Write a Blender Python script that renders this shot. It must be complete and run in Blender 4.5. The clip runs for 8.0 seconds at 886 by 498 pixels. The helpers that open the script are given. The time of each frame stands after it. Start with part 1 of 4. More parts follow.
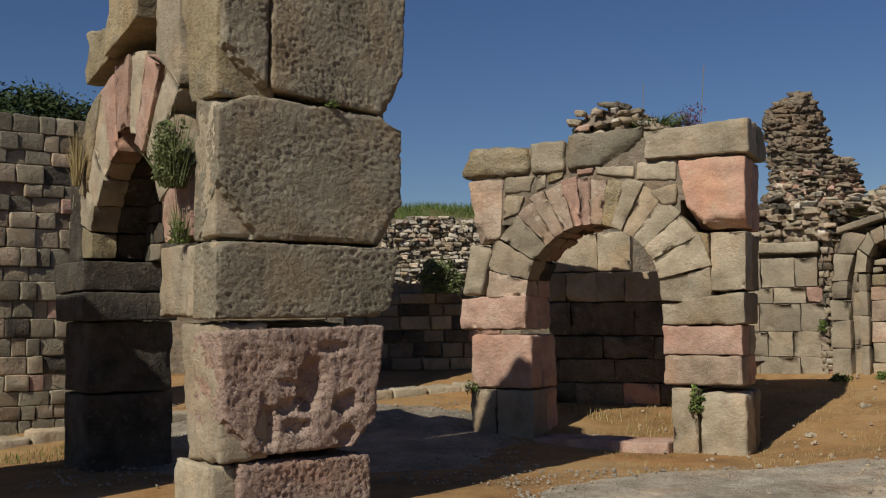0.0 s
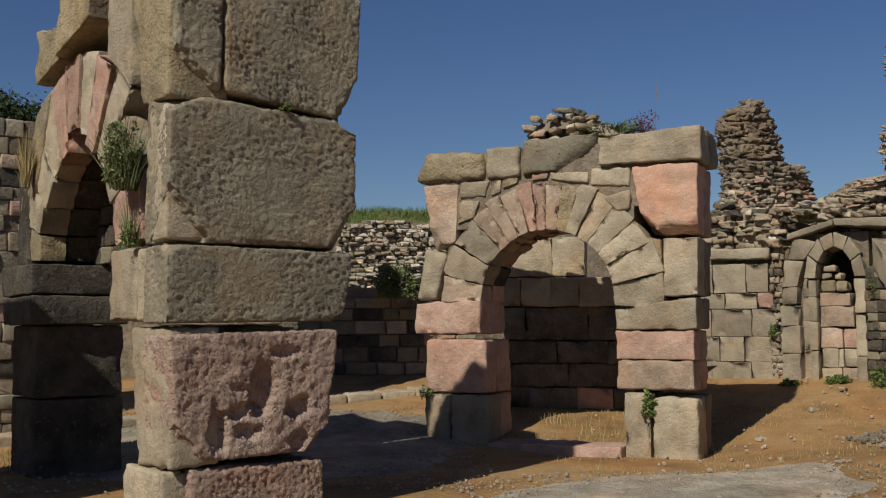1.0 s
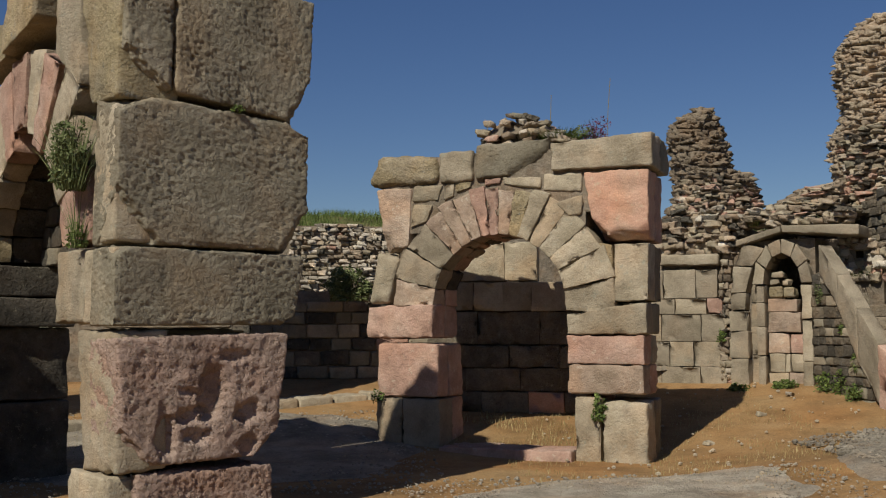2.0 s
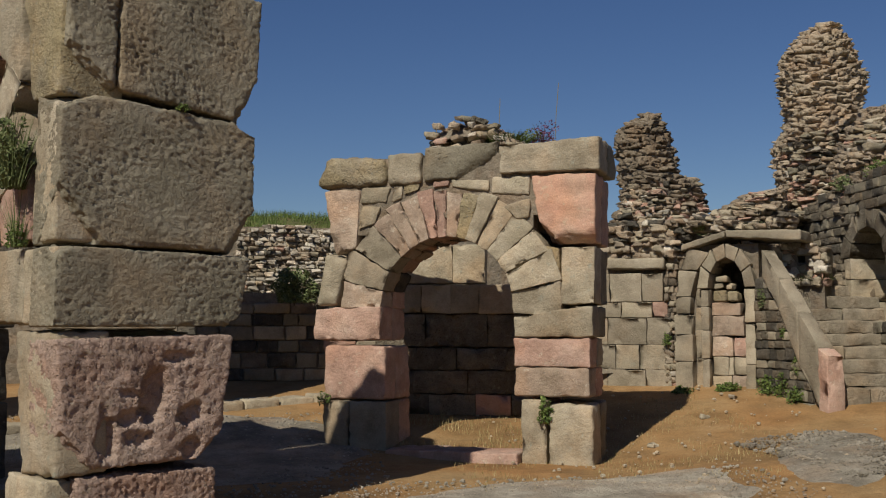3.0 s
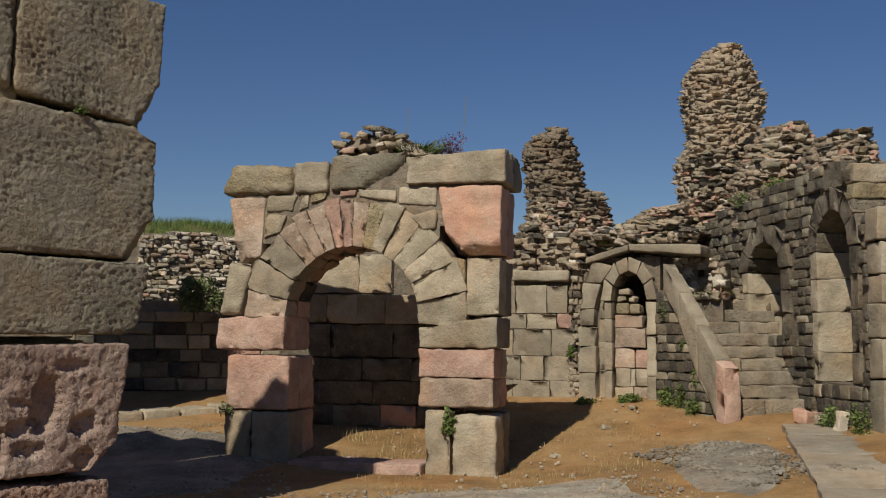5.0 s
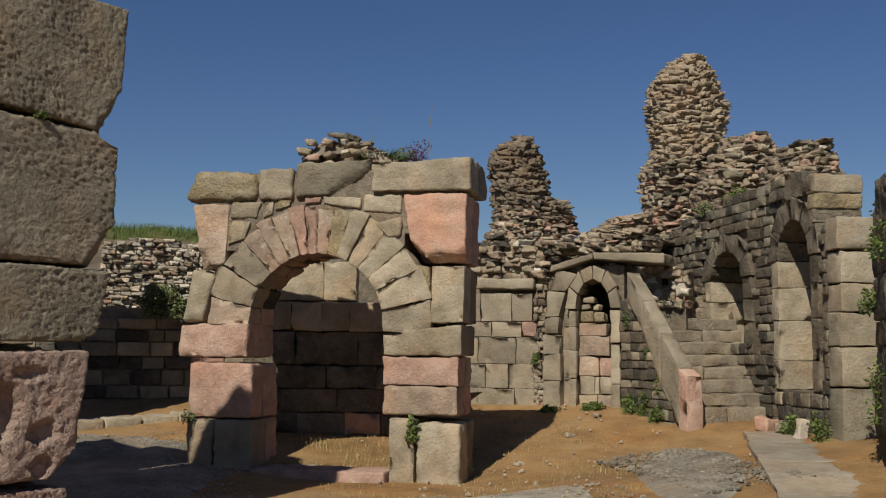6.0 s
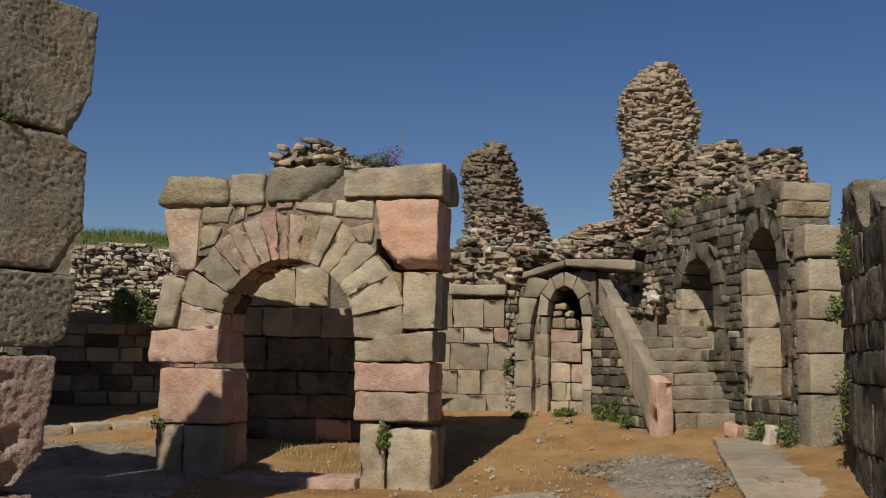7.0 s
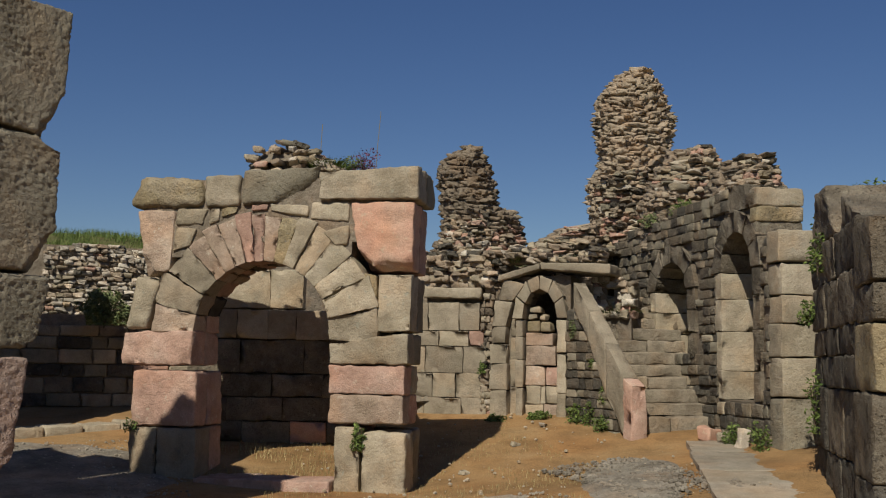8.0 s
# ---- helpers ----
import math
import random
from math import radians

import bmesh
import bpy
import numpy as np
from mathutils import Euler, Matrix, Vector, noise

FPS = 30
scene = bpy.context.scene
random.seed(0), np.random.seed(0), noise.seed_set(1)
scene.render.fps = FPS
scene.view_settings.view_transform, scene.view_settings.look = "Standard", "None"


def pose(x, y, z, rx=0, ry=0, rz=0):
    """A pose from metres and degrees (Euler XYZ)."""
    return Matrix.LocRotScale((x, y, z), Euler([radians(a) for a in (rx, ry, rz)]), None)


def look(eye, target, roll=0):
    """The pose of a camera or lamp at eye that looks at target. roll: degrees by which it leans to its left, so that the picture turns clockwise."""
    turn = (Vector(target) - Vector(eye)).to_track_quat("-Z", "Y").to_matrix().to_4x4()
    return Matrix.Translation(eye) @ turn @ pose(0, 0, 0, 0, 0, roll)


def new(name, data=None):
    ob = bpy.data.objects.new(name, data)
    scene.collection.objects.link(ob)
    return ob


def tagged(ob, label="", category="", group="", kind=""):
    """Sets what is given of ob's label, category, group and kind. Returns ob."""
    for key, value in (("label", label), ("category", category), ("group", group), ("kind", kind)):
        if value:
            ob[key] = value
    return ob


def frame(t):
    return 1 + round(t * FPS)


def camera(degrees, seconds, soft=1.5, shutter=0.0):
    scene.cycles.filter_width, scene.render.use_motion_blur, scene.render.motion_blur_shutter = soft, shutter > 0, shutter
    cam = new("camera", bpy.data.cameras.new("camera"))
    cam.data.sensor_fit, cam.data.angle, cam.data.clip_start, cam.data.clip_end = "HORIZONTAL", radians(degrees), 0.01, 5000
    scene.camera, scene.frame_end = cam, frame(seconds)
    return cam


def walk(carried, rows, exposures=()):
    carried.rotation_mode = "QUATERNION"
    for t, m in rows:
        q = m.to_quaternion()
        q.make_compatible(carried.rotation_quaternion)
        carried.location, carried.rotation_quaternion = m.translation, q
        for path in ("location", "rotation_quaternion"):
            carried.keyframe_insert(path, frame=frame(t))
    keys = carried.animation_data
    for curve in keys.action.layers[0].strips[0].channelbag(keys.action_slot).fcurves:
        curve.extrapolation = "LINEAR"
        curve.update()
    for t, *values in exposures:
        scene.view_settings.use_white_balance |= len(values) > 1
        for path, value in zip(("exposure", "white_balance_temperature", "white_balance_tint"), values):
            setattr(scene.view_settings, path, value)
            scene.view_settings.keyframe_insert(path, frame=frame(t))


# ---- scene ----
cam = camera(45.3, 8.0, soft=1.15)
EYE = 1.35
ROWS = [
    (0.0, 0.0000, 0.000, 0.000, 4.005, 0.5004),
    (0.5, 0.0101, 0.005, -1.084, 4.096, 0.4604),
    (1.0, 0.0192, 0.009, -2.349, 4.235, 0.3794),
    (1.5, 0.0280, 0.012, -3.550, 4.369, 0.2734),
    (3.0, 0.0615, 0.019, -7.560, 4.563, -0.0615),
    (3.5, 0.0750, 0.022, -8.837, 4.624, -0.1296),
    (4.0, 0.0874, 0.023, -10.090, 4.673, -0.2605),
    (4.5, 0.1003, 0.023, -11.351, 4.865, -0.3517),
    (5.0, 0.1130, 0.021, -12.413, 5.142, -0.4461),
    (6.5, 0.1503, 0.009, -14.945, 5.742, -0.5714),
    (7.0, 0.1602, 0.004, -15.615, 5.912, -0.6417),
    (7.5, 0.1648, -0.001, -16.285, 6.080, -0.7727),
    (8.0, 0.1665, -0.007, -16.914, 6.085, -0.8187),
]
walk(cam, [(t, pose(x, y, EYE, 90 + pitch, roll, yaw)) for t, x, y, yaw, pitch, roll in ROWS])

# ---- light ----
SUN = Vector((-0.595, -0.804, 0.96)).normalized()
world = bpy.data.worlds.new("sky")
scene.world = world
world.use_nodes = True
wn = world.node_tree
sky = wn.nodes.new("ShaderNodeTexSky")
sky.sky_type, sky.sun_disc = "NISHITA", False
sky.sun_elevation = math.asin(SUN.z)
sky.sun_rotation = math.atan2(SUN.x, SUN.y)
sky.air_density, sky.dust_density, sky.ozone_density = 1.0, 0.0, 4.0
deep = wn.nodes.new("ShaderNodeHueSaturation")
deep.inputs["Saturation"].default_value = 1.16
deep.inputs["Hue"].default_value = 0.512
wn.links.new(sky.outputs[0], deep.inputs["Color"])
wn.links.new(deep.outputs[0], wn.nodes["Background"].inputs[0])
wn.nodes["Background"].inputs[1].default_value = 0.052
lamp = bpy.data.lights.new("sun", "SUN")
lamp.energy, lamp.angle, lamp.color = 4.3, radians(0.6), (1.0, 0.93, 0.8)
sun = new("sun", lamp)
sun.matrix_basis = look(SUN * 50, (0, 0, 0))


# ---- materials ----
def material(name, colours, scale=3.0, rough=0.9, bump=0.5, pit=0.0, grain=60.0, stain=0.5, spread=0.25, lichen=None):
    """Weathered stone or soil: two or three tones, stains, fine grain, pits and relief."""
    m = bpy.data.materials.new(name)
    m.use_nodes = True
    nt = m.node_tree
    n, l = nt.nodes, nt.links
    bsdf = n["Principled BSDF"]
    bsdf.inputs["Roughness"].default_value = rough
    bsdf.inputs["Specular IOR Level"].default_value = 0.2
    co = n.new("ShaderNodeTexCoord")
    info = n.new("ShaderNodeObjectInfo")
    geo = n.new("ShaderNodeNewGeometry")
    where = n.new("ShaderNodeVectorMath")
    where.operation = "MULTIPLY_ADD"
    off = n.new("ShaderNodeCombineXYZ")
    for i in range(3):
        l.new(info.outputs["Random"], off.inputs[i])
    where.inputs[1].default_value = (37.0, 53.0, 71.0)
    l.new(off.outputs[0], where.inputs[0])
    l.new(geo.outputs["Position"], where.inputs[2])

    def noise_tex(s, detail=6.0, r=0.6):
        t = n.new("ShaderNodeTexNoise")
        t.inputs["Scale"].default_value, t.inputs["Detail"].default_value, t.inputs["Roughness"].default_value = s, detail, r
        l.new(where.outputs[0], t.inputs["Vector"])
        return t

    def ramp(fac, stops):
        r = n.new("ShaderNodeValToRGB")
        els = r.color_ramp.elements
        while len(els) < len(stops):
            els.new(0.5)
        for e, (p, c) in zip(els, stops):
            e.position, e.color = p, (*c, 1.0)
        l.new(fac, r.inputs[0])
        return r

    def mix(kind, fac, a, b):
        x = n.new("ShaderNodeMix")
        x.data_type, x.blend_type = "RGBA", kind
        if isinstance(fac, float):
            x.inputs[0].default_value = fac
        else:
            l.new(fac, x.inputs[0])
        for sock, v in ((x.inputs[6], a), (x.inputs[7], b)):
            if isinstance(v, tuple):
                sock.default_value = (*v, 1.0)
            else:
                l.new(v, sock)
        return x.outputs[2]

    big = noise_tex(scale, 5.0, 0.55)
    k = len(colours)
    base = ramp(big.outputs["Fac"], [(0.3 + 0.4 * i / max(1, k - 1), c) for i, c in enumerate(colours)]).outputs[0]
    fine = noise_tex(grain, 4.0, 0.7)
    base = mix("MULTIPLY", 0.75, base, ramp(fine.outputs["Fac"], [(0.3, (0.72, 0.71, 0.7)), (0.7, (1.16, 1.16, 1.15))]).outputs[0])
    stains = noise_tex(scale * 2.3, 8.0, 0.7)
    base = mix("MULTIPLY", stain, base, ramp(stains.outputs["Fac"], [(0.36, (0.45, 0.42, 0.4)), (0.55, (1.0, 1.0, 1.0))]).outputs[0])
    clouds = noise_tex(scale * 0.9, 4.0, 0.5)
    base = mix("MULTIPLY", 0.7, base, ramp(clouds.outputs["Fac"], [(0.34, (1.12, 0.98, 0.86)), (0.5, (1.0, 1.0, 1.0)), (0.66, (0.86, 0.88, 0.86))]).outputs[0])
    specks = noise_tex(scale * 9.0, 8.0, 0.8)
    base = mix("MULTIPLY", stain, base, ramp(specks.outputs["Fac"], [(0.3, (0.4, 0.38, 0.36)), (0.42, (1.0, 1.0, 1.0)), (0.66, (1.0, 1.0, 1.0)), (0.76, (1.3, 1.28, 1.22))]).outputs[0])
    if lichen:
        spots = noise_tex(scale * 5.0, 6.0, 0.75)
        mask = ramp(spots.outputs["Fac"], [(0.58, (0, 0, 0)), (0.68, (1, 1, 1))]).outputs[0]
        base = mix("MIX", mask, base, lichen)
    vary = n.new("ShaderNodeMapRange")
    vary.inputs[3].default_value, vary.inputs[4].default_value = 1.0 - spread, 1.0 + spread
    l.new(info.outputs["Random"], vary.inputs[0])
    grey = n.new("ShaderNodeCombineColor")
    for i in range(3):
        l.new(vary.outputs[0], grey.inputs[i])
    base = mix("MULTIPLY", 1.0, base, grey.outputs[0])
    height = n.new("ShaderNodeMath")
    height.operation = "MULTIPLY_ADD"
    height.inputs[1].default_value = 0.2
    l.new(fine.outputs["Fac"], height.inputs[0])
    mid = noise_tex(grain * 0.3, 6.0, 0.65)
    l.new(mid.outputs["Fac"], height.inputs[2])
    out = height.outputs[0]
    if pit:
        vor = n.new("ShaderNodeTexVoronoi")
        vor.inputs["Scale"].default_value = grain * 0.45
        warp = n.new("ShaderNodeVectorMath")
        warp.operation = "MULTIPLY_ADD"
        warp.inputs[1].default_value = (0.05, 0.05, 0.05)
        l.new(mid.outputs["Color"], warp.inputs[0])
        l.new(where.outputs[0], warp.inputs[2])
        l.new(warp.outputs[0], vor.inputs["Vector"])
        hole = n.new("ShaderNodeMapRange")
        hole.inputs[1].default_value, hole.inputs[2].default_value = 0.12, 0.32
        hole.inputs[3].default_value, hole.inputs[4].default_value = -pit, 0.0
        l.new(vor.outputs["Distance"], hole.inputs[0])
        gate = n.new("ShaderNodeMath")
        gate.operation = "MULTIPLY"
        sparse = ramp(noise_tex(grain * 0.12, 2.0, 0.5).outputs["Fac"], [(0.42, (0, 0, 0)), (0.58, (1, 1, 1))])
        l.new(hole.outputs[0], gate.inputs[0])
        l.new(sparse.outputs[0], gate.inputs[1])
        add = n.new("ShaderNodeMath")
        l.new(out, add.inputs[0])
        l.new(gate.outputs[0], add.inputs[1])
        out = add.outputs[0]
    b = n.new("ShaderNodeBump")
    b.inputs["Strength"].default_value = bump
    b.inputs["Distance"].default_value = 0.045
    l.new(out, b.inputs["Height"])
    l.new(b.outputs[0], bsdf.inputs["Normal"])
    l.new(base, bsdf.inputs["Base Color"])
    return m


def leaf_material(name, a, b):
    m = bpy.data.materials.new(name)
    m.use_nodes = True
    n, l = m.node_tree.nodes, m.node_tree.links
    geo = n.new("ShaderNodeNewGeometry")
    r = n.new("ShaderNodeValToRGB")
    r.color_ramp.elements[0].color, r.color_ramp.elements[1].color = (*a, 1), (*b, 1)
    l.new(geo.outputs["Random Per Island"], r.inputs[0])
    l.new(r.outputs[0], n["Principled BSDF"].inputs["Base Color"])
    n["Principled BSDF"].inputs["Roughness"].default_value = 0.7
    n["Principled BSDF"].inputs["Specular IOR Level"].default_value = 0.2
    return m


GREY = material("grey_andesite", [(0.195, 0.174, 0.13), (0.262, 0.235, 0.175), (0.32, 0.288, 0.218)], 2.0, bump=0.55, pit=1.6, grain=70, stain=0.4, spread=0.1)
TAN = material("tan_andesite", [(0.29, 0.245, 0.175), (0.39, 0.335, 0.245), (0.46, 0.4, 0.305)], 2.2, bump=0.5, pit=0.35, grain=80, stain=0.42, spread=0.15, lichen=(0.3, 0.29, 0.225))
PALE = material("pale_limy_stone", [(0.34, 0.29, 0.21), (0.46, 0.4, 0.3), (0.52, 0.44, 0.33)], 3.0, bump=0.45, pit=0.4, grain=80, stain=0.4, spread=0.12)
PINK = material("pink_trachyte", [(0.37, 0.235, 0.18), (0.46, 0.3, 0.235), (0.49, 0.36, 0.29)], 2.2, bump=0.5, pit=0.35, grain=75, stain=0.42, spread=0.14, lichen=(0.48, 0.4, 0.31))
BLUSH = material("blushed_tan_stone", [(0.33, 0.255, 0.19), (0.42, 0.32, 0.245), (0.48, 0.39, 0.305)], 2.6, bump=0.5, pit=0.4, grain=78, stain=0.45, spread=0.14, lichen=(0.5, 0.44, 0.35))
SALMON = material("salmon_block_stone", [(0.47, 0.265, 0.19), (0.54, 0.335, 0.245), (0.52, 0.37, 0.275)], 2.2, bump=0.4, pit=0.3, grain=80, stain=0.3, spread=0.06, lichen=(0.49, 0.38, 0.27))
ROSE = material("rough_rose_stone", [(0.3, 0.215, 0.175), (0.41, 0.3, 0.245), (0.46, 0.355, 0.295)], 2.6, bump=0.8, pit=1.2, grain=75, stain=0.35, spread=0.05, lichen=(0.4, 0.33, 0.26))
OCHRE = material("ochre_lichen_stone", [(0.26, 0.225, 0.155), (0.35, 0.29, 0.175), (0.4, 0.345, 0.25)], 1.8, bump=0.75, pit=0.7, grain=75, stain=0.55, spread=0.12, lichen=(0.24, 0.23, 0.19))
# Colour set low so that it also carries shade on jambs and wall end.
DARK = material("dark_weathered_shaded_stone", [(0.065, 0.06, 0.05), (0.115, 0.104, 0.085), (0.17, 0.152, 0.12)], 2.5, bump=0.9, pit=0.9, grain=70, stain=0.6, spread=0.25, lichen=(0.2, 0.185, 0.14))
# Weathered brown, also used where a wall's shade is put into its colour.
BROWN = material("brown_weathered_shaded_stone", [(0.12, 0.103, 0.078), (0.19, 0.163, 0.122), (0.26, 0.225, 0.17)], 2.5, bump=0.9, pit=0.9, grain=70, stain=0.55, spread=0.25, lichen=(0.27, 0.245, 0.18))
SLATE = material("grey_tan_slab_stone", [(0.25, 0.212, 0.155), (0.32, 0.275, 0.205), (0.37, 0.32, 0.24)], 1.8, bump=0.45, pit=0.35, grain=80, stain=0.45, spread=0.12, lichen=(0.3, 0.27, 0.2))
RUBBLE = material("rubble_stone", [(0.2, 0.16, 0.12), (0.33, 0.27, 0.2), (0.4, 0.33, 0.25)], 4.0, bump=0.7, grain=60, stain=0.4, spread=0.35)
WHITE = material("whitish_fieldstone", [(0.36, 0.32, 0.26), (0.52, 0.47, 0.39), (0.6, 0.55, 0.46)], 4.0, bump=0.6, grain=60, stain=0.3, spread=0.3)
MORTAR = material("earthy_mortar", [(0.17, 0.145, 0.11), (0.26, 0.22, 0.17)], 5.0, bump=0.8, grain=50, stain=0.5)
SOIL = material("ochre_soil", [(0.2, 0.12, 0.055), (0.3, 0.182, 0.08), (0.34, 0.23, 0.115)], 0.9, bump=0.6, grain=45, stain=0.5)
GRAVEL = material("grey_gravel", [(0.22, 0.19, 0.15), (0.32, 0.285, 0.23), (0.42, 0.38, 0.31)], 2.0, bump=0.9, grain=38, stain=0.5, spread=0.3)
SLAB = material("worn_concrete_path", [(0.25, 0.21, 0.155), (0.31, 0.27, 0.21), (0.35, 0.31, 0.25)], 1.6, bump=0.3, grain=60, stain=0.45)
GREEN = leaf_material("green_leaf", (0.05, 0.085, 0.02), (0.17, 0.22, 0.06))
SAGE = leaf_material("sage_green_leaf", (0.07, 0.1, 0.035), (0.2, 0.23, 0.1))
STRAW = leaf_material("dry_straw", (0.22, 0.17, 0.07), (0.42, 0.34, 0.17))
PURPLE = leaf_material("purple_flower", (0.09, 0.03, 0.06), (0.2, 0.07, 0.12))
BARK = material("grey_bark", [(0.1, 0.08, 0.06), (0.16, 0.13, 0.1)], 6.0, bump=0.8, grain=60)


# ---- builders ----
def link(name, verts, faces, mat, parent=None, label="", smooth=False):
    me = bpy.data.meshes.new(name)
    me.from_pydata([tuple(map(float, v)) for v in verts], [], faces)
    me.update()
    if smooth:
        me.shade_smooth()
    me.materials.append(mat)
    ob = new(name, me)
    if parent:
        ob.parent = parent
    if label:
        tagged(ob, label)
    return ob


def thing(name, m, label, category, group="", kind=""):
    ob = new(name)
    ob.matrix_basis = m
    return tagged(ob, label, category, group, kind)


def lines(half, r, n):
    """Grid lines across a rounded side."""
    r = min(r, half * 0.45)
    inner = np.linspace(-(half - r), half - r, max(2, n))
    return np.concatenate([[-half, -half + r * 0.4], inner, [half - r * 0.4, half]]), r


def rounded(size, r=0.012, per=10.0, rough=0.012, seed=0.0, chips=(), freq=7.0, pits=0.0, hollows=(), wear=0.014):
    """Vertices and quads of a weathered block with rounded, uneven edges."""
    h = np.array(size) / 2.0
    r = min(r, *(h * 0.45))
    axes = [lines(h[i], r, int(min(84, max(2, size[i] * per))))[0] for i in range(3)]
    n = [len(a) for a in axes]
    index, verts, faces = {}, [], []

    def vid(i, j, k):
        key = (i, j, k)
        if key not in index:
            index[key] = len(verts)
            verts.append((axes[0][i], axes[1][j], axes[2][k]))
        return index[key]

    for a, b, c in ((0, 1, 2), (1, 2, 0), (2, 0, 1)):
        for end in (0, n[c] - 1):
            for i in range(n[a] - 1):
                for j in range(n[b] - 1):
                    q = []
                    for di, dj in ((0, 0), (1, 0), (1, 1), (0, 1)):
                        ijk = [0, 0, 0]
                        ijk[a], ijk[b], ijk[c] = i + di, j + dj, end
                        q.append(vid(*ijk))
                    faces.append(q if end else q[::-1])
    v = np.array(verts)
    inner = np.clip(v, -(h - r), h - r)
    d = v - inner
    d /= np.maximum(1e-9, np.linalg.norm(d, axis=1))[:, None]
    v = inner + d * r
    s = Vector((seed * 7.3, seed * 3.1, seed * 5.7))
    disp = np.array([noise.fractal(Vector(p) * freq + s, 0.9, 2.1, 4) for p in v])
    low = np.array([noise.noise(Vector(p) * 1.7 + s) for p in v])
    at_edge = (np.abs(v) > h - r * 1.05).sum(axis=1) >= 2
    worn = np.array([max(0.0, noise.fractal(Vector(p) * 4.5 + s * 1.3, 0.8, 2.0, 3)) for p in v])
    v = v - d * (at_edge * worn * wear)[:, None]
    v = v + d * (disp * rough + low * rough * 0.5)[:, None]
    if pits:
        # weathering holes, gathered in patches
        for scale, deep in ((24.0, 1.0), (42.0, 0.8)):
            near = np.array([noise.voronoi(Vector(p) * scale + s * 2.0 + noise.noise_vector(Vector(p) * scale * 0.8) * 0.35)[0][0] for p in v])
            gate = np.clip(np.array([noise.noise(Vector(p) * 2.6 + s * scale) for p in v]) * 2.5 + 0.55, 0, 1)
            v = v - d * (np.clip(1 - near / 0.42, 0, 1) ** 0.7 * gate * pits * deep)[:, None]
    for hx, hz, hw, hh, deep in hollows:
        # hollows in the front face, with a ragged rim
        rag = np.array([noise.fractal(Vector(p) * 6.0 + s, 0.7, 2.1, 5) for p in v]) * 0.8
        q = ((v[:, 0] - hx) / hw) ** 2 + ((v[:, 2] - hz) / hh) ** 2 + rag
        v[:, 1] += np.where(v[:, 1] < 0, np.clip(1.15 - q, 0, 0.9) / 0.9 * deep, 0)
    for px, py, pz, nx, ny, nz in chips:
        nn = np.array((nx, ny, nz), float)
        nn /= np.linalg.norm(nn)
        over = (v - np.array((px, py, pz))) @ nn
        jag = np.array([noise.fractal(Vector(p) * 9.0 + s, 0.8, 2.2, 4) for p in v]) * 0.03
        cut = over > 0
        v[cut] -= nn * (over + jag)[cut][:, None] * 0.97
    return v, faces


COUNT = [0]


def block(parent, quad, y0, y1, mat, r=0.007, per=15.0, rough=0.012, chips=(), name="stone_block", freq=7.0, pits=0.0, hollows=(), wear=0.03):
    """A dressed stone in the plane of a wall: quad is (x, z) of its four corners, bottom left first, y0 to y1 its depth."""
    COUNT[0] += 1
    q = np.array(quad, float)
    q = q + np.random.uniform(-0.005, 0.005, q.shape)
    sx = (np.linalg.norm(q[1] - q[0]) + np.linalg.norm(q[2] - q[3])) / 2
    sz = (np.linalg.norm(q[3] - q[0]) + np.linalg.norm(q[2] - q[1])) / 2
    v, f = rounded((sx, y1 - y0, sz), r, per, rough, COUNT[0] * 0.61, chips, freq, pits, hollows, wear)
    u, w = v[:, 0] / sx + 0.5, v[:, 2] / sz + 0.5
    p = (q[0] * ((1 - u) * (1 - w))[:, None] + q[1] * (u * (1 - w))[:, None] + q[2] * (u * w)[:, None] + q[3] * ((1 - u) * w)[:, None])
    mid = p.mean(axis=0)
    ym = (y0 + y1) / 2
    out = np.c_[p[:, 0] - mid[0], v[:, 1], p[:, 1] - mid[1]]
    ob = link(name, out, f, mat, parent, smooth=True)
    ob.location = (mid[0], ym, mid[1])
    return ob


def rect(x0, x1, z0, z1):
    return ((x0, z0), (x1, z0), (x1, z1), (x0, z1))


# Shared stones, unit size, for coursed masonry and rubble.
def unit_stones(count, mats, r, rough, name, per=2.5):
    out = []
    for i in range(count):
        v, f = rounded((1, 1, 1), r, per, rough, 40 + i * 1.7, (), 2.2, wear=0.06)
        per_mat = []
        for m in mats:
            me = bpy.data.meshes.new(name)
            me.from_pydata([tuple(p) for p in v], [], f)
            me.update()
            me.shade_smooth()
            me.materials.append(m)
            per_mat.append(me)
        out.append(per_mat)
    return out


def piece(name, me, parent, loc, size, turn=(0, 0, 0)):
    ob = bpy.data.objects.new(name, me)
    scene.collection.objects.link(ob)
    ob.parent = parent
    ob.location, ob.scale, ob.rotation_euler = loc, size, turn
    return ob


